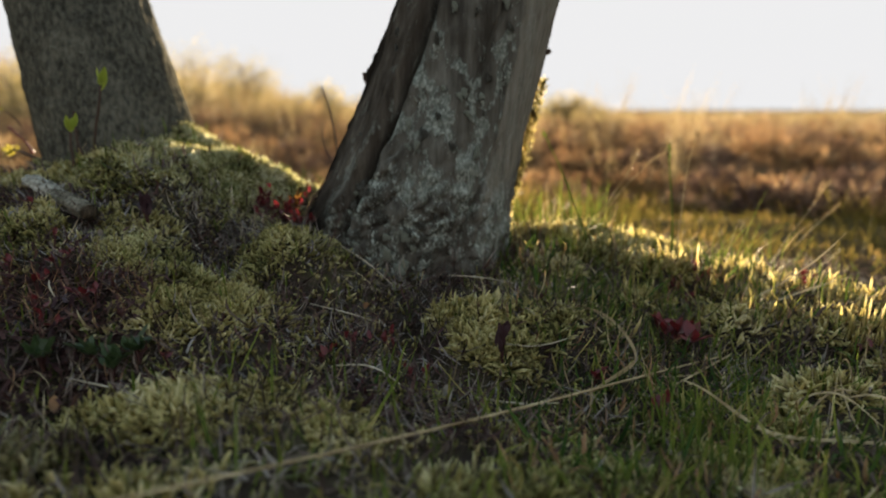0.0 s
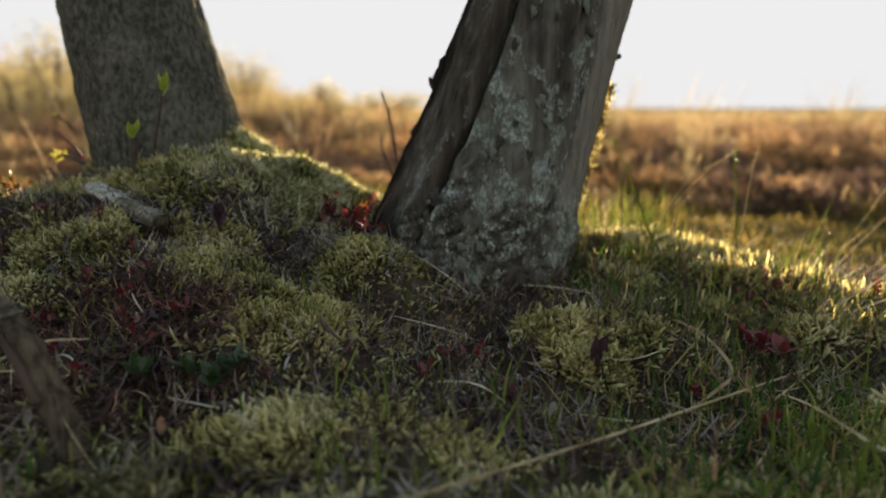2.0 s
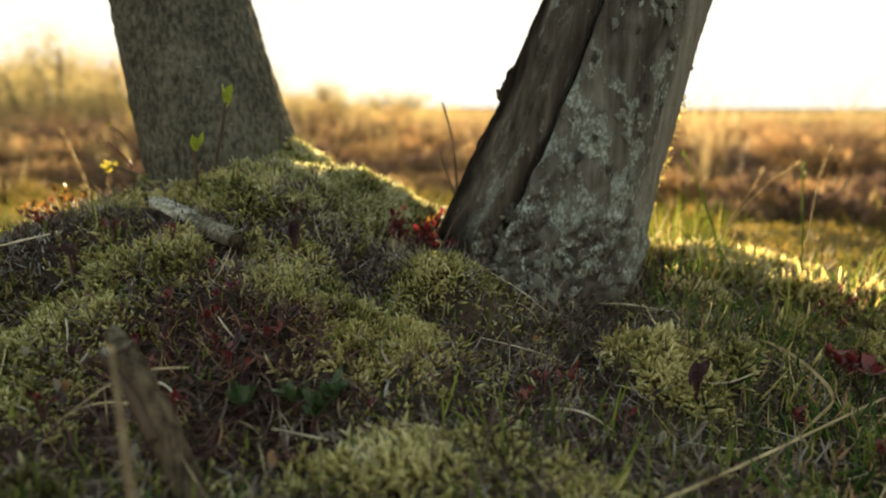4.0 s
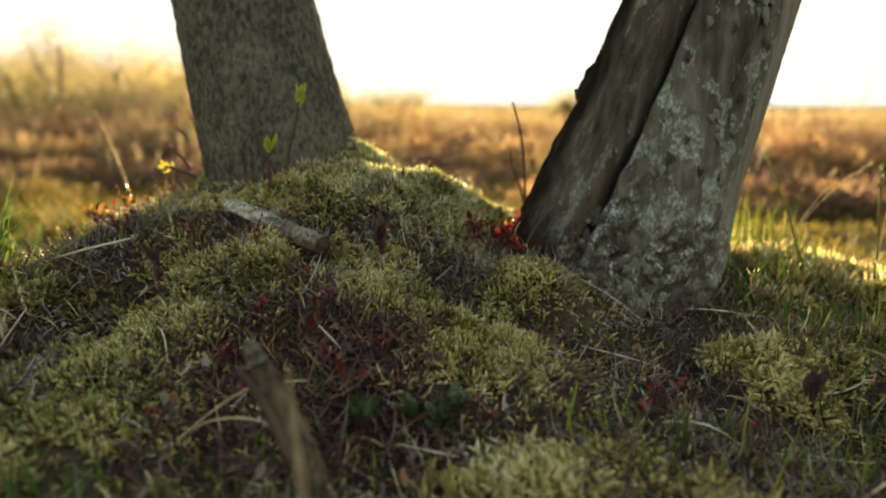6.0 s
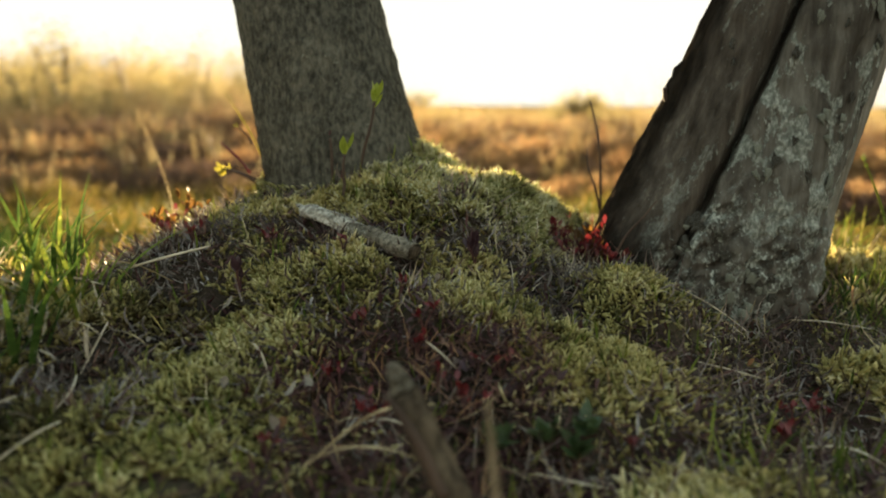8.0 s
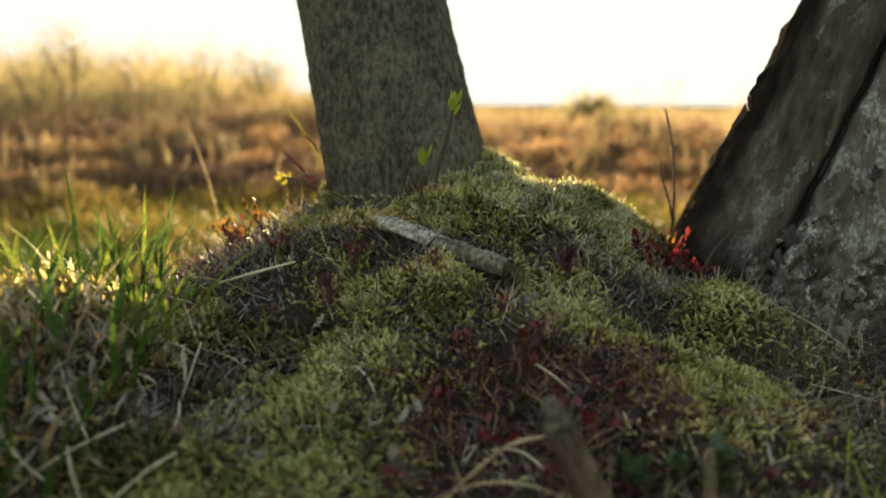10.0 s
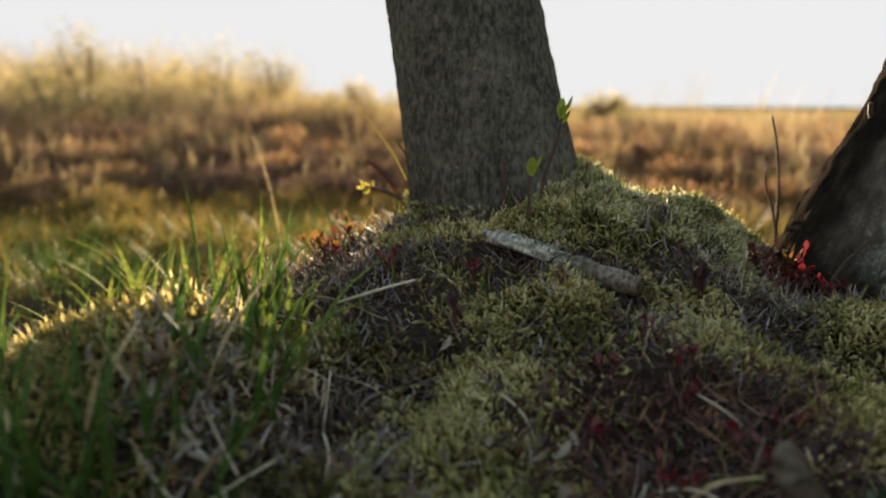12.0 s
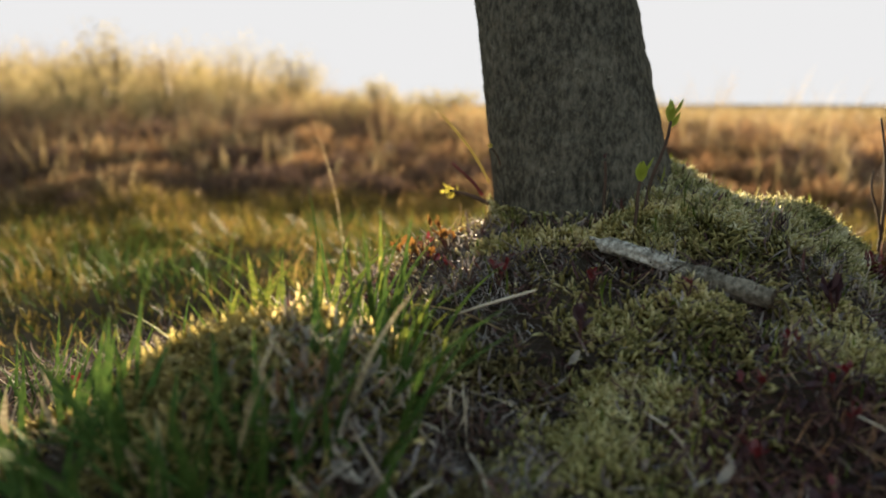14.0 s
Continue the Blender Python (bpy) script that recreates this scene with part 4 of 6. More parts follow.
strew("moss_leaves", 420, (-0.82, -0.60, 0.53, 0.61), mossy, (0.010, 0.022), (0.0016, 0.0036), (0.0, 0.9), MOSS_OLIVE, "thin sunlit moss shoots along the crest of the hummock", "moss", 18, 0.9, 3)
strew("dry_grass", 260, (-0.45, -0.20, 0.40, 0.57), lambda x, y: 0.15 + 0.85 * wine_patch(x, y), (0.014, 0.038), (0.0005, 0.0010), (0.5, 1.5), TAN, "fine orange-brown dead grass among red-leaved plants", "dry grass", 13, 0.8, 5)
strew("dry_grass", 150, (-0.285, -0.185, 0.645, 0.715), lambda x, y: 1 + 0 * x, (0.015, 0.045), (0.0006, 0.0014), (0.6, 1.6), BLEACHED, "tangle of pale thin roots below the red-leaved plants", "dry grass", 12, 1.6, 6)
strew("dry_grass", 380, (0.05, 0.55, 0.40, 0.9), lambda x, y: 0.6 + 0 * x, (0.02, 0.06), (0.0009, 0.0018), (0.5, 1.5), STRAW, "bleached grass caught in the moss", "dry grass", 19, 0.9, 5)
strew("dead_stems", 420, (0.04, 0.50, 0.32, 0.80), lambda x, y: np.clip(0.35 + 3 * fbm(x * 13, y * 13, 2.8, 2), 0.05, 1), (0.010, 0.034), (0.0010, 0.0028), (0.1, 1.3), TAN, "orange and tan dead tips among grass and moss", "litter", 11, 0.9, 4)
strew("trampled_stems", 2600, (-0.16, 0.45, 0.52, 0.80), lambda x, y: 1 + 0 * x, (0.02, 0.055), (0.0008, 0.0016), (0.7, 1.6), LITTER, "tangle of thin dead stems below the leaning trunk", "litter", 27, 1.2, 5)


strew("short_grass", 420, (0.08, 0.50, 0.52, 0.88), lambda x, y: np.clip(0.35 + 3.0 * fbm(x * 11, y * 11, 4.8, 2), 0.05, 1) * np.clip((x - 0.06) / 0.08, 0, 1), (0.020, 0.055), (0.0009, 0.0020), (0.2, 1.25), GRASS, "fine green grass among the moss by the leaning trunk", "grass", 15, 0.9, 5)
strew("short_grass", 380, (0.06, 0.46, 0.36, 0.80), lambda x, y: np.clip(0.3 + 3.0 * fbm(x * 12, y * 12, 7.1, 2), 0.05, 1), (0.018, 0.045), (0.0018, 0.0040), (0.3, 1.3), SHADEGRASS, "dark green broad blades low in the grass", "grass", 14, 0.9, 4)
strew("short_grass", 500, (-0.16, 0.42, 0.25, 0.47), lambda x, y: np.clip(0.3 + 2.5 * fbm(x * 10, y * 10, 8.8, 2), 0.05, 1), (0.020, 0.052), (0.0010, 0.0024), (0.0, 0.9), GRASS, "green grass blades standing in the moss", "grass", 18, 0.7, 5)
strew("dead_stems", 1000, (-0.40, 0.42, 0.25, 0.48), lambda x, y: np.clip(0.4 + 3 * fbm(x * 12, y * 12, 1.8, 2), 0.05, 1), (0.02, 0.055), (0.0008, 0.0018), (0.6, 1.5), LITTER, "thin brown stems lying over moss and grass", "litter", 17, 1.2, 5)


strew("dry_grass", 110, (-0.70, -0.59, 0.505, 0.57), lambda x, y: 1 + 0 * x, (0.015, 0.045), (0.0012, 0.0026), (0.5, 1.5), BLEACHED, "knot of whitish dead grass on the hummock", "dry grass", 16, 1.0, 5)


def lawn_here(x, y):
    return np.clip((y - 0.86 + 0.25 * np.clip(-0.55 - x, 0, 0.5)) / 0.25, 0, 1) * np.clip((3.4 - y) / 0.5, 0, 1) * np.clip(0.75 + 1.6 * fbm(x * 3.5, y * 3.5, 2.2, 3), 0.1, 1)


strew("heath_lawn", 60000, (-3.0, 2.2, 0.85, 3.4), lawn_here, (0.008, 0.030), (0.0018, 0.0040), (0.1, 1.0), LAWN, "low sunlit yellow-green grass and moss", "grass", 28, 0.7, 2)
strew("heath_lawn", 5000, (-2.2, 2.0, 1.05, 2.75), lambda x, y: lawn_here(x, y) * np.clip(3.5 * fbm(x * 4, y * 4, 7.7, 2), 0, 1), (0.03, 0.09), (0.0016, 0.0034), (0.0, 0.6), LAWN, "taller yellow-green grass clumps", "grass", 29, 0.8, 4)


# ---- heath ----
def heath_top(x, y):
    """Height that the heath's growth reaches, above z = 0: low where it begins, up to the eye's level far off, higher to one side."""
    az = x / y
    far = np.clip((y - 2.2) / 3.5, 0, 1) ** 0.6
    side = 1 / (1 + np.exp((az + 0.33) * 11))
    rise = -0.105 + 0.102 * far + side * (0.033 + 0.086 * np.clip((y - 2.6) / 5, 0, 1)) + 0.016 * fbm(az * 9, y * 0.5, 1.1, 3) + 0.055 / (1 + np.exp(-(az - 0.22) * 14)) * np.clip((5.0 - y) / 2, 0, 1)
    edge = 2.30 - 0.75 / (1 + np.exp(-(az - 0.16) * 25))
    return np.minimum(EYE + rise * y, 0.05 + 0.098 * np.maximum(y - edge, 0) * (1.05 + 1.1 * fbm(x * 1.3, y * 1.3, 3.3, 2)))      # the low sun skims over it and still reaches the lawn


def tussocks(name, n, near, far, per, mat, seed, label, wide, low, high, loose=1.0, span=(-1.05, 1.0), segs=3):
    """Dome-shaped tussocks whose blades stand up in the middle and hang over at the rim."""
    r = np.random.default_rng(seed)
    y = np.sqrt(r.uniform(near ** 2, far ** 2, n))
    x = r.uniform(*span, n) * y
    top = heath_top(x, y) * r.uniform(low, high, n)
    rad = (0.13 + 0.045 * y) * r.uniform(0.5, 1.6, n)
    X, Y, T, Q = (np.repeat(v, per) for v in (x, y, top, rad))
    m = n * per
    a_, d_ = r.uniform(0, 6.28, m), np.sqrt(r.uniform(0, 1, m))
    bx, by = X + np.cos(a_) * d_ * Q, Y + np.sin(a_) * d_ * Q
    base = np.stack([bx, by, height(bx, by) - 0.02], 1)
    tall = np.maximum(T - base[:, 2], 0.10) * (1.15 - 0.45 * d_ ** 2) * r.uniform(0.6, 1.2, m)
    v, f = blades(base, tall, wide * (0.6 + 0.22 * by) * r.uniform(0.6, 1.4, m), a_ + r.normal(0, 0.7, m), 0.15 + 0.45 * d_ * r.uniform(0, 1, m), loose * (0.3 + 1.5 * d_) * r.uniform(0.3, 1.1, m), segs, 1.5, r)
    return tagged(new(name, mesh_of(name, v, [f], mat, tip=np.tile(np.repeat(np.linspace(0, 1, segs + 1), 2), m))), label, "heath grass", kind="stuff")


tussocks("heath_tussocks", 60, 3.0, 4.8, 170, HEATH, 31, "russet tussocks of dry moor grass", 0.0034, 0.5, 1.1, 2.1)
tussocks("heather", 45, 3.2, 5.0, 120, HEATHER_SHADE, 32, "dark dead heather between the tussocks", 0.0036, 0.35, 0.85, 0.8)
tussocks("heath_tussocks", 8, 2.05, 3.2, 240, HEATH, 51, "russet tussocks at the edge of the heath", 0.0034, 0.45, 1.3, 2.6, (0.12, 1.0))
tussocks("heather", 12, 1.95, 3.0, 190, HEATHER_SHADE, 52, "dark heather at the edge of the heath", 0.0034, 0.6, 1.1, 0.9, (0.10, 1.0))
tussocks("heath_tussocks", 200, 4.2, 8.0, 150, HEATH, 33, "russet tussocks of dry moor grass farther off", 0.0040, 0.55, 1.08, 2.0)
tussocks("grass_mounds", 110, 1.4, 2.5, 130, LAWN, 40, "low sunlit mounds of yellow grass before the heath", 0.0030, 0.25, 0.62, 1.6, (-1.05, 0.15))
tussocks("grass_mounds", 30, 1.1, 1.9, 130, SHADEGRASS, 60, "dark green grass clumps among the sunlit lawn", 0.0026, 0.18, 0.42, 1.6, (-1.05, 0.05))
tussocks("grass_mounds", 40, 1.75, 2.7, 150, LAWN, 57, "low sunlit mounds of yellow grass before the heath", 0.0030, 0.25, 0.55, 1.6, (0.1, 1.0))
tussocks("heath_tussocks", 170, 2.65, 3.5, 80, HEATH, 63, "low russet tufts where the lawn meets the heath", 0.0032, 0.3, 0.75, 1.8)
tussocks("heather", 130, 4.2, 8.0, 90, HEATHER_SHADE, 34, "dark heather farther off", 0.005, 0.5, 0.95, 0.8)
tussocks("heath_tussocks", 420, 8.0, 16.0, 70, HEATH_FAR, 35, "far russet moor grass", 0.005, 0.75, 1.03, 1.3)
tussocks("far_heath", 500, 16.0, 50.0, 50, HEATH_FAR, 36, "distant golden heath", 0.006, 0.75, 0.98, segs=2)


def heath_round(n, per, seed):
    """The same heath to the sides and behind, low and coarse."""
    r = np.random.default_rng(seed)
    a_ = r.uniform(radians(142), radians(398), n); d_ = np.sqrt(r.uniform(2.6 ** 2, 11.0 ** 2, n))
    x, y = d_ * np.cos(a_), 0.4 + d_ * np.sin(a_)
    m = n * per
    q, w = r.uniform(0, 6.28, m), np.sqrt(r.uniform(0, 1, m))
    rad = np.repeat(0.16 + 0.03 * d_, per)
    bx, by = np.repeat(x, per) + np.cos(q) * w * rad, np.repeat(y, per) + np.sin(q) * w * rad
    tall = np.repeat(r.uniform(0.10, 0.30, n), per) * r.uniform(0.6, 1.2, m)
    v, f = blades(np.stack([bx, by, height(bx, by) - 0.02], 1), tall, r.uniform(0.004, 0.010, m), q, 0.15 + 0.5 * w, 1.4 * w + 0.2, 4, 1.5, r)
    tagged(new("heath_tussocks", mesh_of("heath_tussocks", v, [f], HEATH, tip=np.tile(np.repeat(np.linspace(0, 1, 5), 2), m))), "russet moor grass all round the bank", "heath grass", kind="stuff")


heath_round(420, 60, 38)
strew("heath_lawn", 26000, (-3.0, 2.8, -2.2, 0.9), lambda x, y: 0.6 * np.clip((np.hypot((x + 0.25) / 1.1, y - 0.5) - 0.75) / 0.3, 0, 1), (0.015, 0.05), (0.002, 0.005), (0.1, 1.1), LAWN, "low yellow-green grass round the bank", "grass", 39, 0.7, 2)


def heath_bushes(name, n, near, far, per, mat, seed, label, size, span=(-1.05, 1.0)):
    """Rounded bushes of small leaves: a ragged dome with a hollow dark inside."""
    r = np.random.default_rng(seed)
    y = np.sqrt(r.uniform(near ** 2, far ** 2, n)); x = r.uniform(*span, n) * y
    z0 = height(x, y)
    top = np.maximum(heath_top(x, y) * r.uniform(0.55, 1.02, n) - z0, 0.08)
    rad = size * (0.6 + 0.16 * y) * r.uniform(0.6, 1.3, n)
    m = n * per
    X, Y, Z, T, R = (np.repeat(v, per) for v in (x, y, z0, top, rad))
    a_, e_ = r.uniform(0, 6.28, m), np.arcsin(r.uniform(0.0, 1, m))
    lump = 1 + 0.9 * fbm(np.cos(a_) * np.cos(e_) * 1.6 + X * 5, np.sin(a_) * np.cos(e_) * 1.6 + Y * 5, np.sin(e_) * 1.6, 3)
    k = lump * r.uniform(0.55, 1.0, m) ** 0.5
    P = np.stack([X + R * k * np.cos(a_) * np.cos(e_), Y + R * k * np.sin(a_) * np.cos(e_), Z + T * k * np.sin(e_) * 0.95], 1)
    v, f = blades(P, R * r.uniform(0.14, 0.34, m), R * r.uniform(0.022, 0.05, m), r.uniform(0, 6.28, m), r.uniform(0, 1.5, m), r.uniform(0, 1, m), 2, 1.5, r)
    tagged(new(name, mesh_of(name, v, [f], mat)), label, "heath bush", kind="stuff")


heath_bushes("heath_bushes", 60, 3.1, 4.6, 420, RUSSET, 53, "russet rounded heath bushes with dark hollows", 0.17)
heath_bushes("heath_bushes", 55, 3.0, 4.4, 340, HEATHER_SHADE, 54, "dark brown rounded heather bushes", 0.16)
heath_bushes("heath_bushes", 15, 2.1, 3.3, 420, RUSSET, 58, "russet rounded heath bushes close by", 0.17, (0.08, 1.0))
heath_bushes("heath_bushes", 13, 2.0, 3.2, 340, HEATHER_SHADE, 59, "dark brown rounded heather bushes close by", 0.16, (0.08, 1.0))
heath_bushes("heath_bushes", 8, 2.2, 3.1, 420, HEATHER_SHADE, 61, "low dark heather bushes strayed into the lawn", 0.12, (-1.0, 0.0))
heath_bushes("heath_bushes", 7, 2.3, 3.2, 420, RUSSET, 62, "low russet bushes strayed into the lawn", 0.12, (-1.0, 0.0))
heath_bushes("heath_bushes", 90, 3.8, 7.0, 240, RUSSET, 55, "russet heath bushes farther off", 0.15)
heath_bushes("heath_bushes", 70, 3.8, 7.0, 200, HEATHER_SHADE, 56, "dark heather bushes farther off", 0.15)


def moor_tussock(x, y, tall, wide, dark, seed):
    """One tussock: a ragged lumpy mass of short drooping leaves on a tight foot, with a few long stalks standing out of
    it. Dark ones put the shade of hollows into their colour.
    """
    r = np.random.default_rng(seed)
    ob = tagged(new("moor_tussock"), "clump coloured dark for a shaded hollow at the edge of the heath" if dark else "russet dry grass tussock at the edge of the heath", "tussock", "moor tussocks")
    ob.location = (x, y, float(height(x, y)))
    n = 620 if dark else 480
    a_, e_ = r.uniform(0, 6.28, n), np.arcsin(r.uniform(0.0, 1, n))
    k = (1 + 1.0 * fbm(np.cos(a_) * np.cos(e_) * 1.8 + seed, np.sin(a_) * np.cos(e_) * 1.8, np.sin(e_) * 1.8, 3)) * r.uniform(0.45, 1.0, n) ** 0.5
    P = np.stack([0.5 * wide * k * np.cos(a_) * np.cos(e_), 0.5 * wide * k * np.sin(a_) * np.cos(e_), tall * 0.9 * k * np.sin(e_)], 1)
    v, f = blades(P, tall * r.uniform(0.16, 0.42, n), wide * r.uniform(0.016, 0.040, n), a_ + r.normal(0, 0.8, n), r.uniform(0.1, 1.3, n), r.uniform(0.2, 1.3, n), 2, 1.5, r)
    tagged(part("leaf_mass", mesh_of("leaf_mass", v, [f], HEATHER_SHADE if dark else RUSSET), ob), kind="stuff")
    n = 26 if dark else 60
    a_, d_ = r.uniform(0, 6.28, n), np.sqrt(r.uniform(0, 1, n))
    base = np.stack([np.cos(a_) * d_ * wide * 0.4, np.sin(a_) * d_ * wide * 0.4, np.full(n, -0.02)], 1)
    v, f = blades(base, tall * r.uniform(0.7, 1.45, n), r.uniform(0.004, 0.009, n), a_ + r.normal(0, 0.9, n), 0.05 + 0.35 * d_ * r.uniform(0, 1, n), r.uniform(0.0, 1.1, n), 4, 1.5, r)
    tagged(part("upper_growth", mesh_of("upper_growth", v, [f], HEATH, tip=np.tile(np.repeat(np.linspace(0, 1, 5), 2), n)), ob, "dry golden seed stems"), kind="stuff")


for i, (x, y, tall, wide, dark) in enumerate([(1.04, 1.93, 0.15, 0.30, 1), (1.32, 2.02, 0.19, 0.36, 1), (1.62, 2.10, 0.20, 0.40, 1), (0.98, 2.24, 0.17, 0.28, 1), (1.20, 2.30, 0.20, 0.36, 0), (1.56, 2.38, 0.24, 0.42, 1), (1.82, 2.40, 0.24, 0.42, 0), (1.47, 3.41, 0.25, 0.4, 1), (1.74, 2.64, 0.17, 0.4, 1), (0.84, 3.21, 0.23, 0.39, 1), (1.32, 3.77, 0.31, 0.32, 1), (1.45, 2.46, 0.15, 0.23, 1), (1.92, 3.52, 0.28, 0.43, 0), (0.96, 2.58, 0.17, 0.2, 0), (1.82, 3.77, 0.31, 0.34, 0), (0.64, 3.21, 0.21, 0.27, 0), (2.35, 3.41, 0.25, 0.45, 0), (1.21, 2.46, 0.16, 0.2, 0), (0.76, 2.46, 0.15, 0.21, 0),
                                              (-1.92, 3.94, 0.23, 0.4, 1), (-1.69, 4.07, 0.24, 0.3, 1), (-3.24, 4.92, 0.36, 0.55, 1), (-2.96, 5.12, 0.37, 0.4, 1), (-2.85, 3.71, 0.23, 0.38, 1), (-2.01, 3.44, 0.17, 0.29, 1), (-1.18, 3.55, 0.18, 0.31, 1), (-1.62, 4.63, 0.31, 0.33, 0), (-2.02, 3.72, 0.2, 0.21, 0), (-2.18, 5.14, 0.38, 0.28, 0), (-2.82, 3.92, 0.26, 0.32, 0), (-0.96, 3.29, 0.16, 0.26, 0), (-2.58, 4.05, 0.25, 0.24, 0), (0.77, 4.26, 0.29, 0.43, 1), (0.98, 3.41, 0.2, 0.32, 1), (0.93, 4.01, 0.26, 0.45, 0), (1.31, 3.8, 0.25, 0.33, 0), (0.35, 3.58, 0.19, 0.26, 0), (-3.58, 4.74, 0.35, 0.45, 0), (-0.92, 3.97, 0.23, 0.28, 1)]):
    moor_tussock(x, y, 0.75 * tall, wide, dark, 700 + i)


def stalks():
    """Tall dry stalks that stand out of the heath in loose bunches."""
    r = np.random.default_rng(37)
    n, per = 62, 13
    y = np.sqrt(r.uniform(2.7 ** 2, 6.5 ** 2, n)); x = r.uniform(-1.0, 1.0, n) * y
    X, Y = np.repeat(x, per) + r.normal(0, 0.05, n * per), np.repeat(y, per) + r.normal(0, 0.05, n * per)
    m = n * per
    high = np.repeat(r.uniform(1.2, 2.3, n), per) * r.uniform(0.6, 1.0, m) * np.clip(heath_top(X, Y), 0.12, 0.34)
    v, f = blades(np.stack([X, Y, height(X, Y)], 1), high, r.uniform(0.003, 0.008, m), r.uniform(0, 6.28, m), r.uniform(0, 0.25, m), r.uniform(0, 0.8, m), 5, 1.5, r)
    tagged(new("dry_stalks", mesh_of("dry_stalks", v, [f], HEATH_FAR, tip=np.tile(np.repeat(np.linspace(0.3, 1, 6), 2), m))), "tall golden dry stalks standing in the heath", "dry grass", kind="stuff")


stalks()


def shrub(x, y, top, wide, seed, label, mat=SHRUB):
    """A far shrub: forked stems and a ragged crown of small leaves in clumps."""
    r = np.random.default_rng(seed)
    z0 = float(height(x, y))
    ob = tagged(new("shrub"), label, "shrub", "far shrubs")
    ob.location = (x, y, z0)
    h = top - z0
    for i in range(5):
        a_ = r.uniform(0, 6.28); w_ = wide * r.uniform(0.2, 0.5)
        part("stem", limb_mesh("stem", [(0, 0, -0.03), (w_ * 0.3 * math.cos(a_), w_ * 0.3 * math.sin(a_), h * 0.4), (w_ * math.cos(a_), w_ * math.sin(a_), h * 0.85)], [0.03, 0.02, 0.006], TWIG, 6), ob)
    k = 46
    c = np.stack([r.normal(0, 0.42, k) * wide, r.normal(0, 0.3, k) * wide, h * (0.30 + 0.62 * r.uniform(0, 1, k))], 1)
    c[:, 2] -= h * 0.30 * (np.hypot(c[:, 0], c[:, 1]) / wide) ** 1.5
    per = 55
    p = np.repeat(c, per, 0) + r.normal(0, 1, (k * per, 3)) * np.array([[0.13 * wide, 0.13 * wide, 0.09 * h]])
    p[:, 2] = np.clip(p[:, 2], 0.02, h * 1.02)
    v, f = blades(p, r.uniform(0.03, 0.08, k * per), r.uniform(0.012, 0.03, k * per), r.uniform(0, 6.28, k * per), r.uniform(0, 2.2, k * per), r.uniform(0, 0.6, k * per), 2, 1.5, r)
    part("crown", mesh_of("crown", v, [f], mat), ob)


shrub(-4.15, 10.6, 1.52, 1.0, 41, "rounded far shrub hazy in the low sun")
shrub(-3.3, 10.9, 1.42, 0.9, 42, "rounded far shrub hazy in the low sun")
shrub(-1.65, 9.2, 0.78, 0.55, 43, "low dark far shrub on the heath")
shrub(-0.75, 9.6, 0.68, 0.85, 44, "low dark far shrub on the heath")
shrub(1.6, 8.4, 0.64, 0.5, 45, "low dark far shrub on the heath")
shrub(-4.9, 8.2, 1.42, 0.7, 46, "upright greenish far shrub")
shrub(-6.2, 9.5, 1.22, 1.0, 47, "wide greenish far shrub")
shrub(-7.6, 10.0, 1.45, 1.1, 48, "wide greenish far shrub")
shrub(-5.4, 11.0, 1.50, 1.0, 49, "wide greenish far shrub")
shrub(2.9, 12.5, 0.62, 0.8, 50, "low dark far shrub on the heath")


# ---- single plants and loose things ----
def leaf_mesh(name, long, wide, mat, fold=0.35, curl=0.4, blunt=1.0):
    """A leaf along +y: two halves folded at the midrib, curling up."""
    n = 6
    rows = []
    for i in range(n + 1):
        f = i / n
        w = wide * 0.5 * max(math.sin(math.pi * min(0.06 + 0.94 * f, 1)) ** blunt, 0.04)
        y, z = long * f * math.cos(curl * f * 0.7), long * f * math.sin(curl * f * 0.7)
        rows += [(-w, y, z + w * fold), (0, y, z), (w, y, z + w * fold)]
    quads = []
    for i in range(n):
        k = 3 * i
        quads += [(k, k + 1, k + 4, k + 3), (k + 1, k + 2, k + 5, k + 4)]
    return mesh_of(name, rows, [np.array(quads)], mat, True)


def tube_thing(name, points, radii, mat, label, category, group="", sides=7, rough=0.1):
    base = Vector(points[0])
    ob = new(name, limb_mesh(name, [Vector(p) - base for p in points], radii, mat, sides, rough))
    ob.location = base
    return tagged(ob, label, category, group)


def ribbon_mesh(name, points, widths, mat, fold=0.3, side=(1, 0, 0)):
    """A folded strap that runs along points."""
    P = np.array(points, float)
    t, tt = np.linspace(0, 1, len(P)), np.linspace(0, 1, len(P) * 4)
    Q = np.stack([np.interp(tt, t, P[:, k]) for k in range(3)], 1)
    pad = np.pad(Q, ((2, 2), (0, 0)), mode="edge")
    Q[1:-1] = np.stack([np.convolve(pad[:, k], np.ones(5) / 5, "valid") for k in range(3)], 1)[1:-1]
    W = np.interp(tt, t, widths)[:, None] * 0.5
    d = np.gradient(Q, axis=0); d /= np.linalg.norm(d, axis=1)[:, None] + 1e-9
    s_ = np.cross(d, np.cross(np.array(side, float), d)); s_ /= np.linalg.norm(s_, axis=1)[:, None] + 1e-9
    up = np.cross(s_, d)
    V = np.stack([Q - s_ * W + up * W * fold, Q, Q + s_ * W + up * W * fold], 1).reshape(-1, 3)
    k = np.arange(len(Q) - 1) * 3
    return mesh_of(name, V, [np.concatenate([np.stack([k, k + 1, k + 4, k + 3], 1), np.stack([k + 1, k + 2, k + 5, k + 4], 1)])], mat, True)


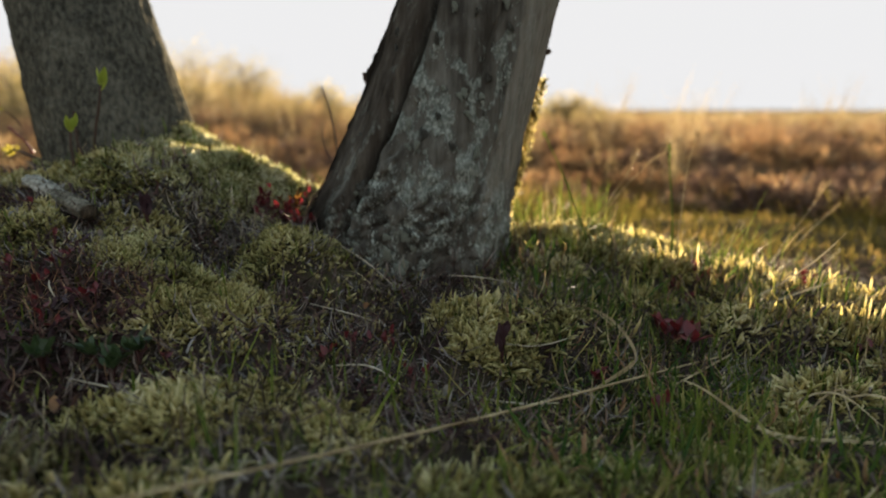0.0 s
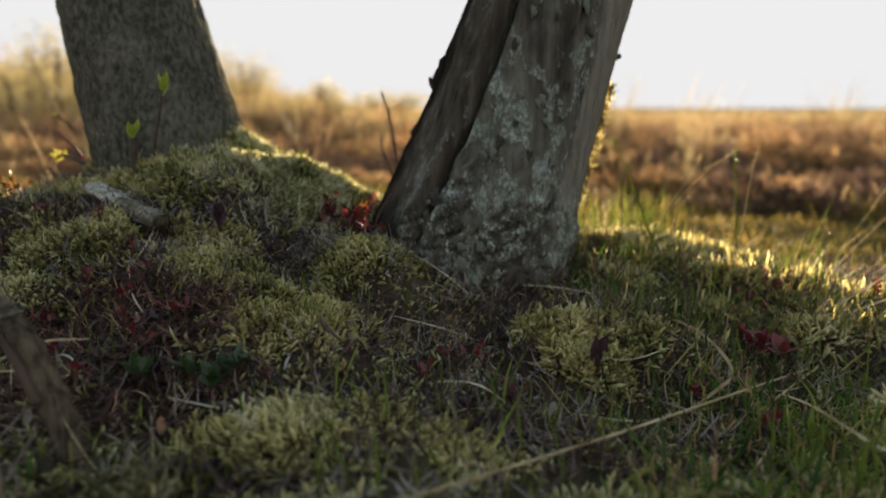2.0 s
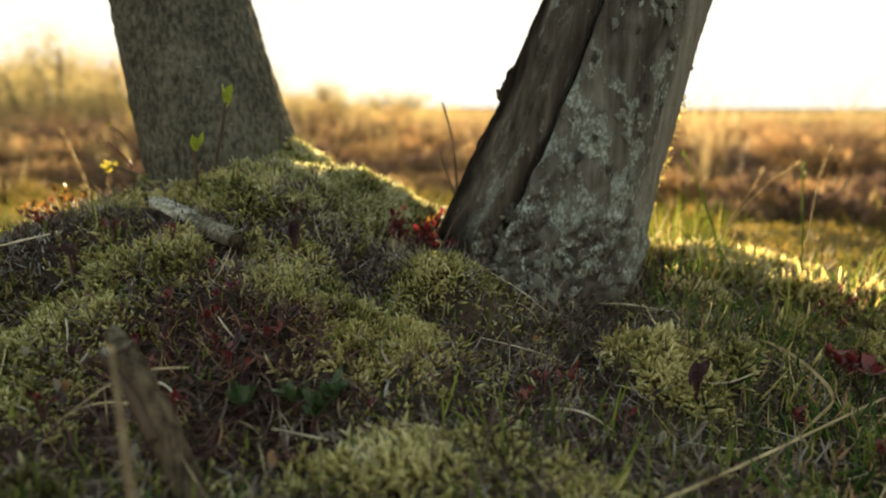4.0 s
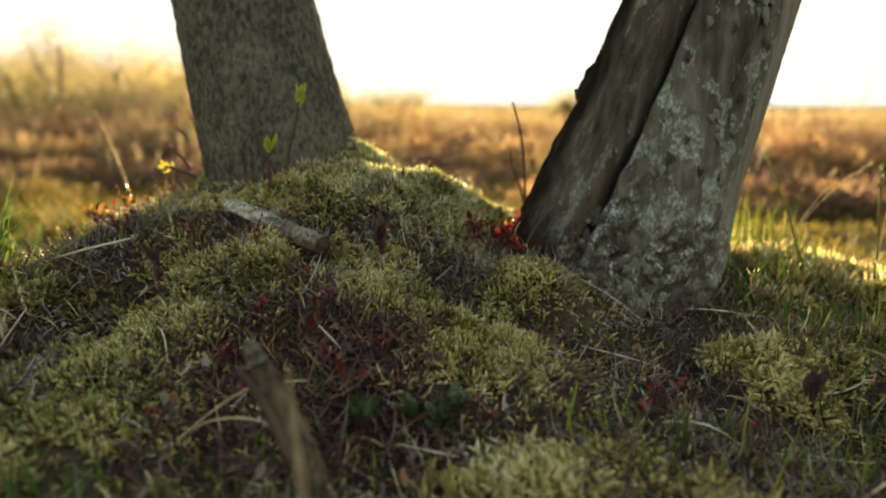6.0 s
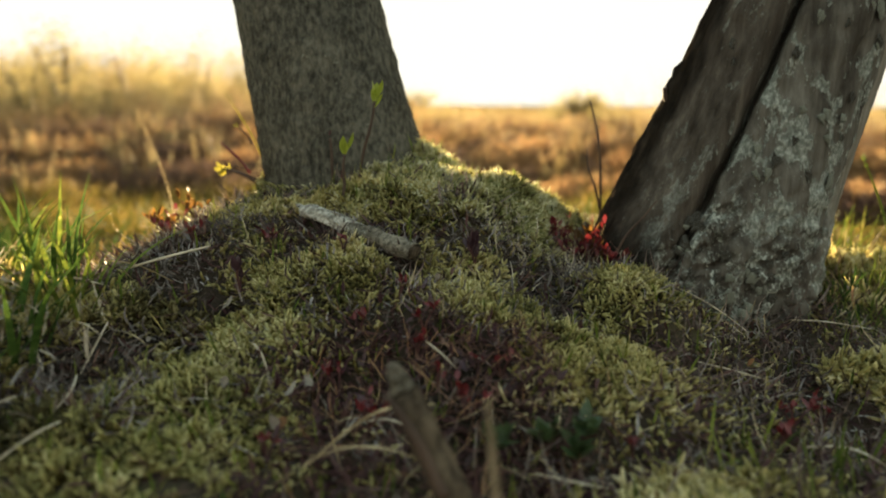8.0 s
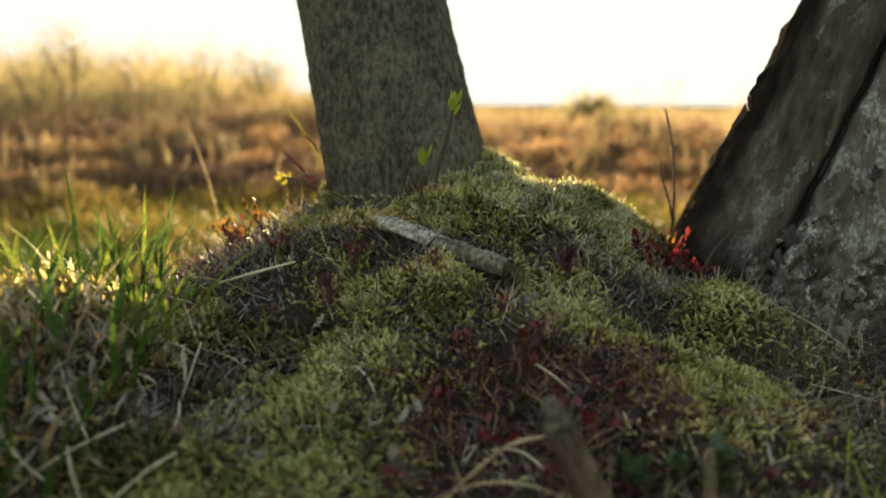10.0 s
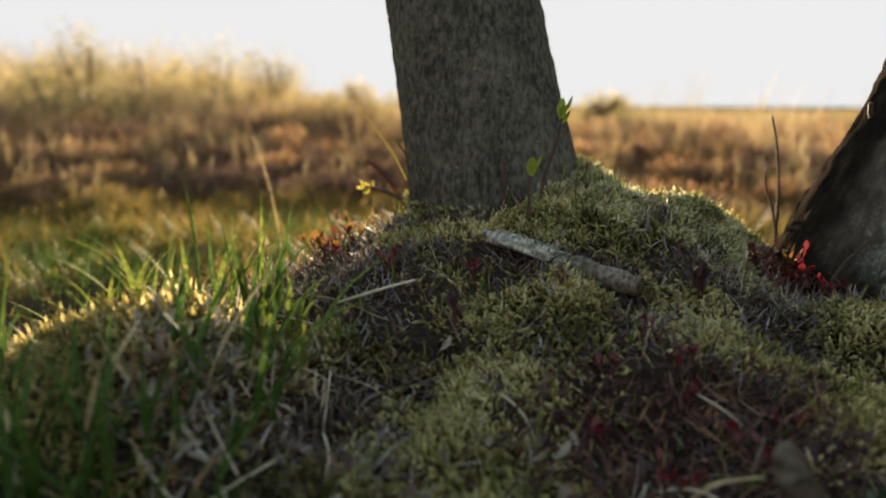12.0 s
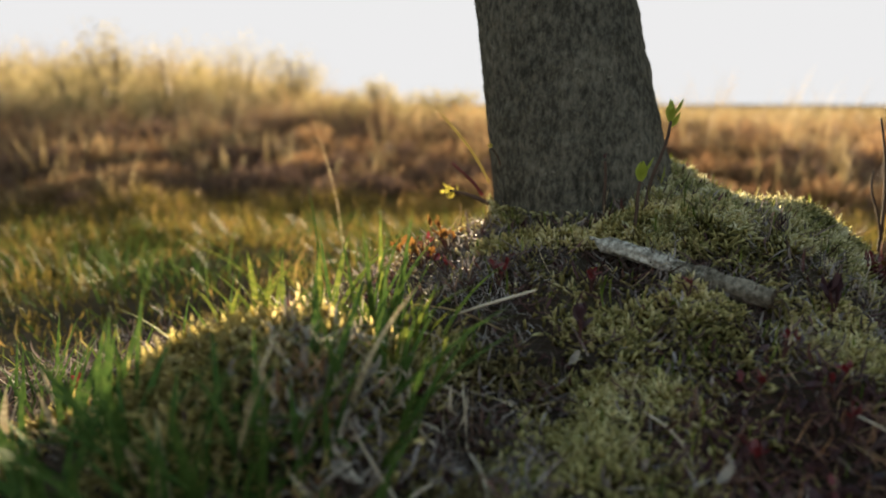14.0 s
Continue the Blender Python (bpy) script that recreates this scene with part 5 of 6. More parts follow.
def ribbon_thing(name, points, widths, mat, label, category, group="", fold=0.3, side=(1, 0, 0)):
    base = Vector(points[0])
    ob = new(name, ribbon_mesh(name, [Vector(p) - base for p in points], widths, mat, fold, side))
    ob.location = base
    return tagged(ob, label, category, group)


def gz(x, y, up=0.0):
    return float(height(x, y)) + up


# the broken branch that lies on the bank
def beam_mesh(name, x0, x1, profile, flat, mat, seed, rough, up=0.0, sides=28, rings=34):
    """A length of wood along x from x0 to x1: profile(f) is its radius, flat its height over its width; the skin is furrowed lengthwise."""
    f = np.linspace(0, 1, rings)[:, None]
    q = np.linspace(0, 2 * np.pi, sides, endpoint=False)[None]
    x = x0 + (x1 - x0) * f + 0 * q
    furrow = fbm(np.cos(q) * 3.2 + 0 * f, np.sin(q) * 3.2 + 0 * f, f * 1.6 + seed, 4) + 0.5 * fbm(np.cos(q) * 9 + 0 * f, np.sin(q) * 9 + 0 * f, f * 7 + seed, 2)
    R = profile(f) * (1 + rough * furrow * 2)
    x = x + np.where((f == 0) | (f == 1), 0.003 * fbm(np.cos(q) * 4 + 0 * f, np.sin(q) * 4 + 0 * f, seed, 2) * 2, 0)
    V = np.stack([x, R * np.cos(q), R * np.sin(q) * flat + up], 2).reshape(-1, 3)
    j, i = np.meshgrid(np.arange(sides), np.arange(rings - 1))
    a_, b_ = (i * sides + j).ravel(), (i * sides + (j + 1) % sides).ravel()
    return mesh_of(name, V, [np.stack([a_, a_ + sides, b_ + sides, b_], 1), np.array([np.arange(sides)]), np.array([np.arange(sides)[::-1] + (rings - 1) * sides])], mat, True)


branch = tagged(new("fallen_branch"), "short broken branch, half bare and pale, half still barked", "branch")
branch.matrix_world = Matrix.Translation((-0.412, 0.664, 0.332)) @ Vector((0.110, -0.085, -0.022)).to_track_quat("X", "Z").to_matrix().to_4x4()
part("bare_wood", beam_mesh("bare_wood", -0.072, -0.002, lambda f: 0.0028 + 0.0082 * np.clip(f * 7, 0, 1) * np.clip((1.15 - f) * 4, 0.3, 1), 0.62, BARE, 2.0, 0.45, 0.002), branch, "pale bare weathered wood")
part("bark_piece", beam_mesh("bark_piece", -0.004, 0.074, lambda f: 0.0098 * np.clip(0.55 + f * 4, 0, 1) + 0.0008 * np.cos(f * 17), 0.88, OLDBARK, 5.0, 0.22), branch, "grey-brown barked piece with a broken end")
part("cut_end", beam_mesh("cut_end", 0.0735, 0.0755, lambda f: 0.0084 - 0.002 * f, 0.85, STICK, 8.0, 0.3, 0.0, 20, 4), branch, "dark rotten broken end")
part("bark_ring", beam_mesh("bark_ring", 0.026, 0.030, lambda f: 0.0101 + 0.0008 * np.sin(np.pi * f), 0.9, OLDBARK, 3.0, 0.12, 0.0, 24, 6), branch)
for x0, x1, y, z in ((-0.016, 0.010, 0.004, 0.006), (-0.012, 0.004, -0.006, 0.003), (-0.078, -0.060, 0.002, 0.003)):
    sp = part("splinter", beam_mesh("splinter", x0, x1, lambda f: 0.0030 * (1 - 0.7 * f), 0.6, BARE, 4.0 + y, 0.5, 0.0, 10, 8), branch)
    sp.location = (0, y, z)


def sprout(base, tip, leaves, label, mat=BUD, long=0.022, wide=0.010, stem=0.0016, seed=0, wood=TWIG, spread=(1, 14)):
    """A thin woody shoot that ends in young leaves."""
    r = random.Random(seed)
    ob = tagged(new("sapling_shoot"), label, "shoot", "young shoots")
    ob.location = base
    d = Vector(tip) - Vector(base)
    side = Vector((r.uniform(-1, 1), r.uniform(-1, 1), 0)) * d.length * 0.05
    part("stem", limb_mesh("stem", [(0, 0, -0.006), d * 0.35 + side, d * 0.7 - side * 0.4, d], [stem * 1.3, stem * 1.1, stem, stem * 0.8], wood, 7, 0.2), ob, "thin dark reddish stem")
    me = leaf_mesh("leaf", long, wide, mat, 0.5, 0.25)
    for i in range(leaves):
        lf = part("leaf", me, ob)
        q = d.normalized().to_track_quat("Y", "Z")
        lf.matrix_local = Matrix.Translation(d * (1 - 0.06 * (i // 2))) @ q.to_matrix().to_4x4() @ pose(0, 0, 0, 0, 137.5 * i, 0) @ pose(0, 0, 0, r.uniform(*spread), 0, 0) @ Matrix.Scale(r.uniform(0.65, 1.1), 4)
    return ob


sprout((-0.415, 0.748, gz(-0.415, 0.748)), (-0.396, 0.75, 0.452), 5, "thin upright shoot with fresh green leaves by the trunk", seed=1)
sprout((-0.431, 0.728, gz(-0.431, 0.728)), (-0.426, 0.73, 0.398), 4, "thin upright shoot with fresh green leaves by the trunk", seed=2)
sprout((-0.444, 0.775, gz(-0.444, 0.775)), (-0.448, 0.777, 0.412), 2, "short bare reddish shoot by the trunk", ROSE, 0.008, 0.003, seed=3)
sprout((-0.552, 0.865, 0.358), (-0.602, 0.880, 0.367), 9, "side shoot with yellow buds at the trunk's foot", YELLOW_BUD, 0.013, 0.0080, 0.0021, seed=4, spread=(15, 70))
sprout((-0.560, 0.868, 0.366), (-0.598, 0.876, 0.400), 0, "curved red side shoot at the trunk's foot", seed=5, wood=RED)
sprout((-0.545, 0.825, 0.405), (-0.556, 0.812, 0.420), 2, "small yellow bud on the upright trunk", YELLOW_BUD, 0.007, 0.005, 0.0009, seed=6)
ribbon_thing("grass_leaf", [(-0.772, 1.165, gz(-0.772, 1.165)), (-0.778, 1.15, 0.300), (-0.788, 1.13, 0.370), (-0.803, 1.11, 0.437)], [0.0010, 0.0012, 0.0012, 0.0006], STRAW, "single tan grass blade standing in the lawn", "grass", side=(1, 0, 0.5))
ribbon_thing("grass_leaf", [(-0.552, 0.90, 0.372), (-0.570, 0.92, 0.405), (-0.594, 0.945, 0.433), (-0.618, 0.970, 0.459)], [0.0016, 0.0024, 0.0026, 0.001], LAWN, "broad yellow-green leaf beside the upright trunk", "grass", side=(1, 0, 0.5))
tube_thing("bare_twig", [(-0.137, 0.83, 0.30), (-0.137, 0.83, 0.35), (-0.143, 0.832, 0.41), (-0.158, 0.83, 0.456)], [0.0018, 0.0016, 0.0014, 0.001], TWIG, "thin bare upright twig between the trunks", "twig", "bare twigs")
tube_thing("bare_twig", [(-0.137, 0.828, 0.32), (-0.146, 0.828, 0.355), (-0.157, 0.828, 0.375), (-0.157, 0.828, 0.399)], [0.0015, 0.0014, 0.0012, 0.0008], TWIG, "thin bare forked twig between the trunks", "twig", "bare twigs")
tube_thing("bare_twig", [(-0.162, 0.700, gz(-0.162, 0.70)), (-0.150, 0.695, 0.318), (-0.133, 0.690, 0.338), (-0.120, 0.688, 0.358)], [0.0014, 0.0012, 0.001, 0.0008], TWIG, "slender leaning twig by the red-leaved plant", "twig", "bare twigs")
for pts, rad in (([(-0.082, 0.772, 0.445), (-0.091, 0.770, 0.453), (-0.094, 0.768, 0.465)], [0.004, 0.0034, 0.002]), ([(0.112, 0.77, 0.487), (0.122, 0.768, 0.486), (0.1265, 0.766, 0.489)], [0.005, 0.004, 0.002])):
    st = part("twig_stub", limb_mesh("twig_stub", [Vector(p) - tree_r.location for p in pts], rad, TWIG, 8, 0.3), tree_r)


def leafy_plant(x, y, n, size, mat, label, seed, tall=0.03, group="red-leaved plants", spread=0.9, upright=30, z=None):
    """A low plant: several short stems, each set with small leaves."""
    r = random.Random(seed)
    ob = tagged(new("leafy_plant"), label, "plant", group)
    ob.location = (x, y, gz(x, y) if z is None else z)
    size *= 0.66 if mat is RED else 1
    ob.location.z += 0.008
    shapes = [leaf_mesh("leaf", size * k, size * 0.5 * k, mat, 0.4, c) for k, c in ((1.0, 0.5), (0.8, 0.9), (1.15, 0.2))]
    for i in range(n):
        a_, out = r.uniform(0, 6.283), r.uniform(0.1, 1) * spread * tall
        tip = Vector((math.cos(a_) * out, math.sin(a_) * out, tall * r.uniform(0.45, 1.0)))
        st = part("stem", limb_mesh("stem", [(0, 0, -0.005), tip * 0.5 + Vector((0, 0, 0.003)), tip], [0.0009, 0.0008, 0.0005], ROSE, 5), ob)
        for k in range(r.randint(3, 5)):
            lf = part("leaf", r.choice(shapes), st)
            f = r.uniform(0.45, 1.0)
            lf.matrix_local = Matrix.Translation(tip * f + Vector((0, 0, 0.002))) @ pose(0, 0, 0, 0, 0, r.uniform(0, 360)) @ pose(0, 0, 0, r.uniform(upright - 25, upright + 35), r.uniform(-20, 20), 0) @ Matrix.Scale(r.uniform(0.7, 1.2), 4)


leafy_plant(-0.182, 0.712, 14, 0.016, RED, "bushy little plant with bright red leaves between the trunks", 61, 0.040)
leafy_plant(-0.205, 0.722, 9, 0.014, RED, "bushy little plant with bright red leaves between the trunks", 62, 0.030)
leafy_plant(-0.160, 0.690, 9, 0.014, RED, "bushy little plant with bright red leaves between the trunks", 63, 0.026)
for i, (x, y, k, sz, h_) in enumerate([(-0.365, 0.575, 2, 0.012, 0.016), (-0.395, 0.552, 2, 0.013, 0.014), (-0.345, 0.545, 2, 0.012, 0.014), (-0.317, 0.465, 4, 0.012, 0.016), (-0.335, 0.490, 3, 0.010, 0.014), (-0.043, 0.517, 3, 0.011, 0.018), (-0.022, 0.477, 3, 0.012, 0.014), (-0.556, 0.657, 4, 0.012, 0.020), (-0.483, 0.650, 3, 0.011, 0.014),
                                       (-0.415, 0.622, 2, 0.011, 0.010), (-0.379, 0.468, 4, 0.012, 0.016), (-0.405, 0.505, 3, 0.012, 0.016), (-0.350, 0.520, 3, 0.011, 0.016), (-0.290, 0.500, 3, 0.011, 0.016), (0.292, 0.705, 3, 0.013, 0.020),
                                       (0.24, 0.583, 4, 0.028, 0.020), (0.222, 0.592, 3, 0.026, 0.018), (0.262, 0.690, 3, 0.014, 0.02), (0.280, 0.672, 2, 0.014, 0.016), (0.42, 0.70, 3, 0.014, 0.02), (0.13, 0.50, 3, 0.013, 0.012), (0.172, 0.455, 2, 0.016, 0.016), (-0.075, 0.505, 3, 0.011, 0.014), (-0.10, 0.478, 3, 0.011, 0.012), (0.40, 0.565, 2, 0.013, 0.016), (-0.62, 0.79, 3, 0.011, 0.02), (-0.60, 0.72, 3, 0.011, 0.018), (-0.44, 0.44, 3, 0.011, 0.014), (-0.345, 0.435, 3, 0.012, 0.012), (-0.21, 0.45, 2, 0.011, 0.012), (-0.90, 0.62, 2, 0.012, 0.016)]):
    leafy_plant(x, y, k, sz, RED, "low creeping plant with wine-red leaves in the litter", 70 + i, h_, spread=1.3)
for i, (x, y, k, sz, h_) in enumerate([(-0.625, 0.765, 5, 0.011, 0.024), (-0.600, 0.785, 6, 0.011, 0.026), (-0.640, 0.79, 4, 0.010, 0.022), (-0.180, 0.735, 4, 0.013, 0.026), (-0.165, 0.715, 3, 0.012, 0.022)]):
    leafy_plant(x, y, k, sz, AMBER, "small plant with amber and rust leaves lit from behind", 130 + i, h_, "amber-leaved plants", 1.0, 45)
leafy_plant(0.052, 0.512, 2, 0.017, PURPLE, "dark purple upright leaves beside the moss hummock", 95, 0.024, "dark plants", 0.2, 70)
leafy_plant(-0.30, 0.63, 3, 0.016, PURPLE, "dark purple upright leaves in the moss", 96, 0.02, "dark plants", 0.4, 65)
leafy_plant(-0.50, 0.60, 3, 0.014, PURPLE, "dark purple upright leaves in the litter", 97, 0.02, "dark plants", 0.4, 65)
for i, (x, y) in enumerate([(-0.25, 0.442), (-0.235, 0.455), (-0.265, 0.452), (-0.30, 0.44)]):
    leafy_plant(x, y, 4, 0.015, DARKLEAF, "low rosette of narrow dark green leaves", 100 + i, 0.012, "green rosettes", 0.9, 35)


# ---- grass tufts ----
def blade_meshes(mat, seed):
    r = random.Random(seed)
    out = []
    for i in range(6):
        bend, w = r.uniform(0.05, 0.5), r.uniform(0.028, 0.042)
        pts = [(0, bend * f ** 2.2, f * (1 - 0.25 * bend * f)) for f in (0, 0.25, 0.5, 0.75, 1.0)]
        out.append(ribbon_mesh("blade", pts, [w * 0.8, w, w * 0.9, w * 0.6, w * 0.04], mat, 0.45))
    return out


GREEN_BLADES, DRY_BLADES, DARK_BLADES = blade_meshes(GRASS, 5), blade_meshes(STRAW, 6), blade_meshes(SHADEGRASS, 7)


def grass_tuft(x, y, n, tall, radius, lean, label, seed, dry=0.1, group="green grass tufts", wide=1.0, heading=None, green=None):
    r = random.Random(seed)
    ob = tagged(new("grass_tuft"), label, "grass", group)
    ob.location = (x, y, gz(x, y))
    for i in range(n):
        a_, d_ = r.uniform(0, 360), math.sqrt(r.random()) * radius
        px, py = x + d_ * math.cos(radians(a_)), y + d_ * math.sin(radians(a_))
        h_ = tall * r.uniform(0.45, 1.05)
        b = part("blade", r.choice(DRY_BLADES if r.random() < dry else green or GREEN_BLADES), ob)
        turn = a_ - 90 + r.uniform(-60, 60) if heading is None else heading + r.uniform(-50, 50)
        b.matrix_local = Matrix.Translation((px - x, py - y, gz(px, py) - gz(x, y) - 0.004)) @ pose(0, 0, 0, 0, 0, turn) @ pose(0, 0, 0, -r.uniform(*lean), r.uniform(-8, 8), r.uniform(-50, 50)) @ Matrix.Diagonal((wide * h_ ** 0.5 * 0.30, h_, h_, 1))


for i, (x, y, n, tall, rad) in enumerate([(-0.70, 0.588, 20, 0.108, 0.040), (-0.655, 0.585, 22, 0.108, 0.032), (-0.755, 0.605, 18, 0.098, 0.045), (-0.81, 0.64, 14, 0.09, 0.05), (-0.625, 0.575, 22, 0.098, 0.032), (-0.93, 0.70, 10, 0.085, 0.06)]):
    grass_tuft(x, y, n, tall, rad, (2, 32), "bright green grass tuft backlit on the mossy hummock", 200 + i, 0.0, wide=1.25, green=DARK_BLADES if i % 2 else None)
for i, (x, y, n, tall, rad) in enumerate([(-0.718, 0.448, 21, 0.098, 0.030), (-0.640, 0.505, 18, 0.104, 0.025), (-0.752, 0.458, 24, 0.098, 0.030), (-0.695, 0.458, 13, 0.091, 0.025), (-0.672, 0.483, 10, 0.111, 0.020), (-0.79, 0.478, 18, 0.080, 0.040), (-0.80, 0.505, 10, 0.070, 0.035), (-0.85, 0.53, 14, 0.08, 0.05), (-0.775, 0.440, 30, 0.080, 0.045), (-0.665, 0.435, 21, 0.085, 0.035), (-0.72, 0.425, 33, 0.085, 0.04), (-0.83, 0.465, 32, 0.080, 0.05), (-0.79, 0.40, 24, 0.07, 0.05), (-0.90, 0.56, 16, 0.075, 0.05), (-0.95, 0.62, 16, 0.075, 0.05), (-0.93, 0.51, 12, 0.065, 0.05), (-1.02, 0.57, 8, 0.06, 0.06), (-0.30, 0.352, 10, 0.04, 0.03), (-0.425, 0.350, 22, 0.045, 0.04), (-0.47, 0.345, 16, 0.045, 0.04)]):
    grass_tuft(x, y, n, tall, rad, (5, 50), "deep green grass tuft, coloured darker for shade beside the hummock", 220 + i, 0.06, wide=1.1 if x < -0.84 else 2.0, green=DARK_BLADES)
for i, (x, y, n, tall, rad) in enumerate([(0.19, 0.90, 22, 0.100, 0.05), (0.135, 0.88, 30, 0.115, 0.03), (0.16, 0.93, 24, 0.115, 0.05), (0.28, 0.90, 10, 0.06, 0.05), (0.21, 0.645, 16, 0.055, 0.04), (0.16, 0.655, 16, 0.055, 0.04), (0.30, 0.66, 14, 0.05, 0.04), (0.25, 0.60, 14, 0.045, 0.04),
                                          (0.06, 0.64, 10, 0.045, 0.03), (-0.035, 0.640, 9, 0.05, 0.025), (0.40, 0.80, 14, 0.08, 0.05), (0.48, 0.93, 14, 0.10, 0.05), (0.36, 0.56, 16, 0.045, 0.05), (0.13, 0.665, 26, 0.055, 0.035), (0.185, 0.69, 18, 0.042, 0.04), (0.23, 0.675, 18, 0.042, 0.04), (0.33, 0.715, 20, 0.05, 0.04), (0.10, 0.625, 16, 0.045, 0.03), (0.15, 0.60, 16, 0.04, 0.03), (0.30, 0.54, 18, 0.04, 0.04), (0.22, 0.52, 18, 0.04, 0.04), (0.40, 0.66, 18, 0.05, 0.05), (0.18, 0.46, 18, 0.035, 0.04), (0.36, 0.44, 18, 0.04, 0.05), (0.25, 0.41, 20, 0.035, 0.04), (0.20, 0.43, 12, 0.035, 0.04), (0.12, 0.37, 12, 0.03, 0.04), (0.28, 0.46, 12, 0.035, 0.04), (0.02, 0.33, 10, 0.03, 0.04)]):
    grass_tuft(x, y, n, tall, rad, (3, 42), "fine green grass tuft by the leaning trunk" if y > 0.6 else "short green grass tuft growing through moss", 240 + i, 0.15, wide=0.6)

for i, (x, y, n, tall) in enumerate([(0.165, 0.500, 9, 0.035), (0.235, 0.515, 10, 0.035), (0.275, 0.555, 10, 0.035), (0.305, 0.525, 9, 0.035), (0.205, 0.450, 10, 0.035), (0.335, 0.570, 9, 0.035), (0.25, 0.630, 9, 0.032), (0.205, 0.610, 9, 0.032), (0.155, 0.645, 8, 0.032), (0.14, 0.43, 9, 0.032), (0.28, 0.40, 10, 0.035),
                                    (0.06, 0.42, 8, 0.03), (-0.075, 0.445, 6, 0.03), (-0.02, 0.35, 8, 0.03), (0.10, 0.34, 9, 0.03), (0.20, 0.35, 9, 0.03)]):
    grass_tuft(x, y, n, tall, 0.028, (15, 65), "low clump of broad dark green leaves in the grass", 320 + i, 0.05, "broad-leaved clumps", 2.3, green=DARK_BLADES)
for i, (x, y, n, tall) in enumerate([(0.35, 0.76, 7, 0.125), (0.37, 0.78, 5, 0.10), (0.15, 0.875, 10, 0.075), (0.105, 0.855, 9, 0.07)]):
    grass_tuft(x, y, n, tall, 0.025, (4, 34), "tall backlit grass blades rising above the moss crest", 300 + i, 0.1, "tall grass blades", 0.45, -75 if i < 2 else None)
for i, (x, y) in enumerate([(-0.352, 0.525), (-0.285, 0.415), (-0.20, 0.44), (-0.31, 0.395), (-0.06, 0.60), (-0.455, 0.43)]):
    grass_tuft(x, y, 14, 0.038, 0.004, (35, 80), "little star of orange-brown dry grass in the litter", 280 + i, 1.0, "dry grass stars", 0.35)


# ---- grasses in seed, straws, sticks ----
def seed_grass(points, label, seed, ear=0.35, thick=0.0008, mat=STRAW):
    """A stem with a slim ear of small husks along its upper part."""
    r = random.Random(seed)
    ob = tagged(new("seed_grass"), label, "grass", "grasses in seed")
    ob.location = points[0]
    P = [Vector(p) - Vector(points[0]) for p in points]
    part("stem", limb_mesh("stem", P, [thick * 1.3] + [thick] * (len(P) - 2) + [thick * 0.5], GRASS if mat is GRASS else STRAW, 6), ob)
    husk = leaf_mesh("husk", 0.006, 0.0022, mat, 0.6, 0.2)
    d = (P[-1] - P[-2])
    for i in range(int(22 * ear / 0.35)):
        f = 1 - ear * r.random() * 2.0
        p = P[-2] + d * f if f > 0 else P[-2] + (P[-2] - P[-3]) * f * 0.5
        h_ = part("husk", husk, ob)
        h_.matrix_local = Matrix.Translation(p) @ d.to_track_quat("Y", "Z").to_matrix().to_4x4() @ pose(0, 0, 0, 0, r.uniform(0, 360), 0) @ pose(0, 0, 0, r.uniform(8, 30), 0, 0)


seed_grass([(0.19, 0.75, 0.235), (0.165, 0.75, 0.29), (0.145, 0.752, 0.345), (0.118, 0.755, 0.395)], "leaning grass stalk by the trunk", 301, 0.15, 0.0013, GRASS)
seed_grass([(0.30, 0.80, 0.20), (0.298, 0.80, 0.28), (0.29, 0.80, 0.33), (0.285, 0.80, 0.38)], "upright grass stalk in seed", 302, 0.3, 0.0012, GRASS)
seed_grass([(0.20, 0.86, 0.24), (0.235, 0.86, 0.30), (0.275, 0.86, 0.345), (0.315, 0.86, 0.375)], "leaning tan seed head lit by the sun", 303, 0.5)
seed_grass([(0.20, 0.85, 0.24), (0.225, 0.85, 0.30), (0.25, 0.85, 0.335), (0.262, 0.85, 0.365)], "leaning tan seed head lit by the sun", 304, 0.5)
seed_grass([(0.31, 0.82, 0.20), (0.315, 0.82, 0.28), (0.318, 0.82, 0.35), (0.33, 0.82, 0.40)], "upright pale seed head", 305, 0.45)
seed_grass([(0.47, 0.90, 0.17), (0.50, 0.90, 0.23), (0.53, 0.90, 0.275), (0.555, 0.90, 0.32)], "leaning pale grass stalk", 306, 0.4)
seed_grass([(0.48, 0.91, 0.17), (0.52, 0.91, 0.22), (0.55, 0.91, 0.255), (0.58, 0.91, 0.285)], "leaning pale grass stalk", 307, 0.4)
ribbon_thing("grass_leaf", [(0.30, 0.66, 0.20), (0.36, 0.665, 0.225), (0.41, 0.67, 0.258), (0.44, 0.67, 0.29)], [0.002, 0.0026, 0.0024, 0.0006], STRAW, "arching pale grass leaf", "grass", "arching leaves", side=(0, 1, 0.3))
ribbon_thing("grass_leaf", [(0.29, 0.65, 0.20), (0.35, 0.65, 0.214), (0.40, 0.655, 0.232), (0.445, 0.66, 0.243)], [0.002, 0.0026, 0.0024, 0.0006], STRAW, "arching pale grass leaf", "grass", "arching leaves", side=(0, 1, 0.3))
tube_thing("straw", [(-0.22, 0.228, 0.243), (-0.17, 0.261, 0.238), (-0.056, 0.342, 0.221), (0.058, 0.4225, 0.207), (0.173, 0.503, 0.197), (0.287, 0.583, 0.185)], [0.0008, 0.0009, 0.0010, 0.0011, 0.0011, 0.0009], STRAW, "long pale dry straw lying across the grass", "straw", "dry straws")
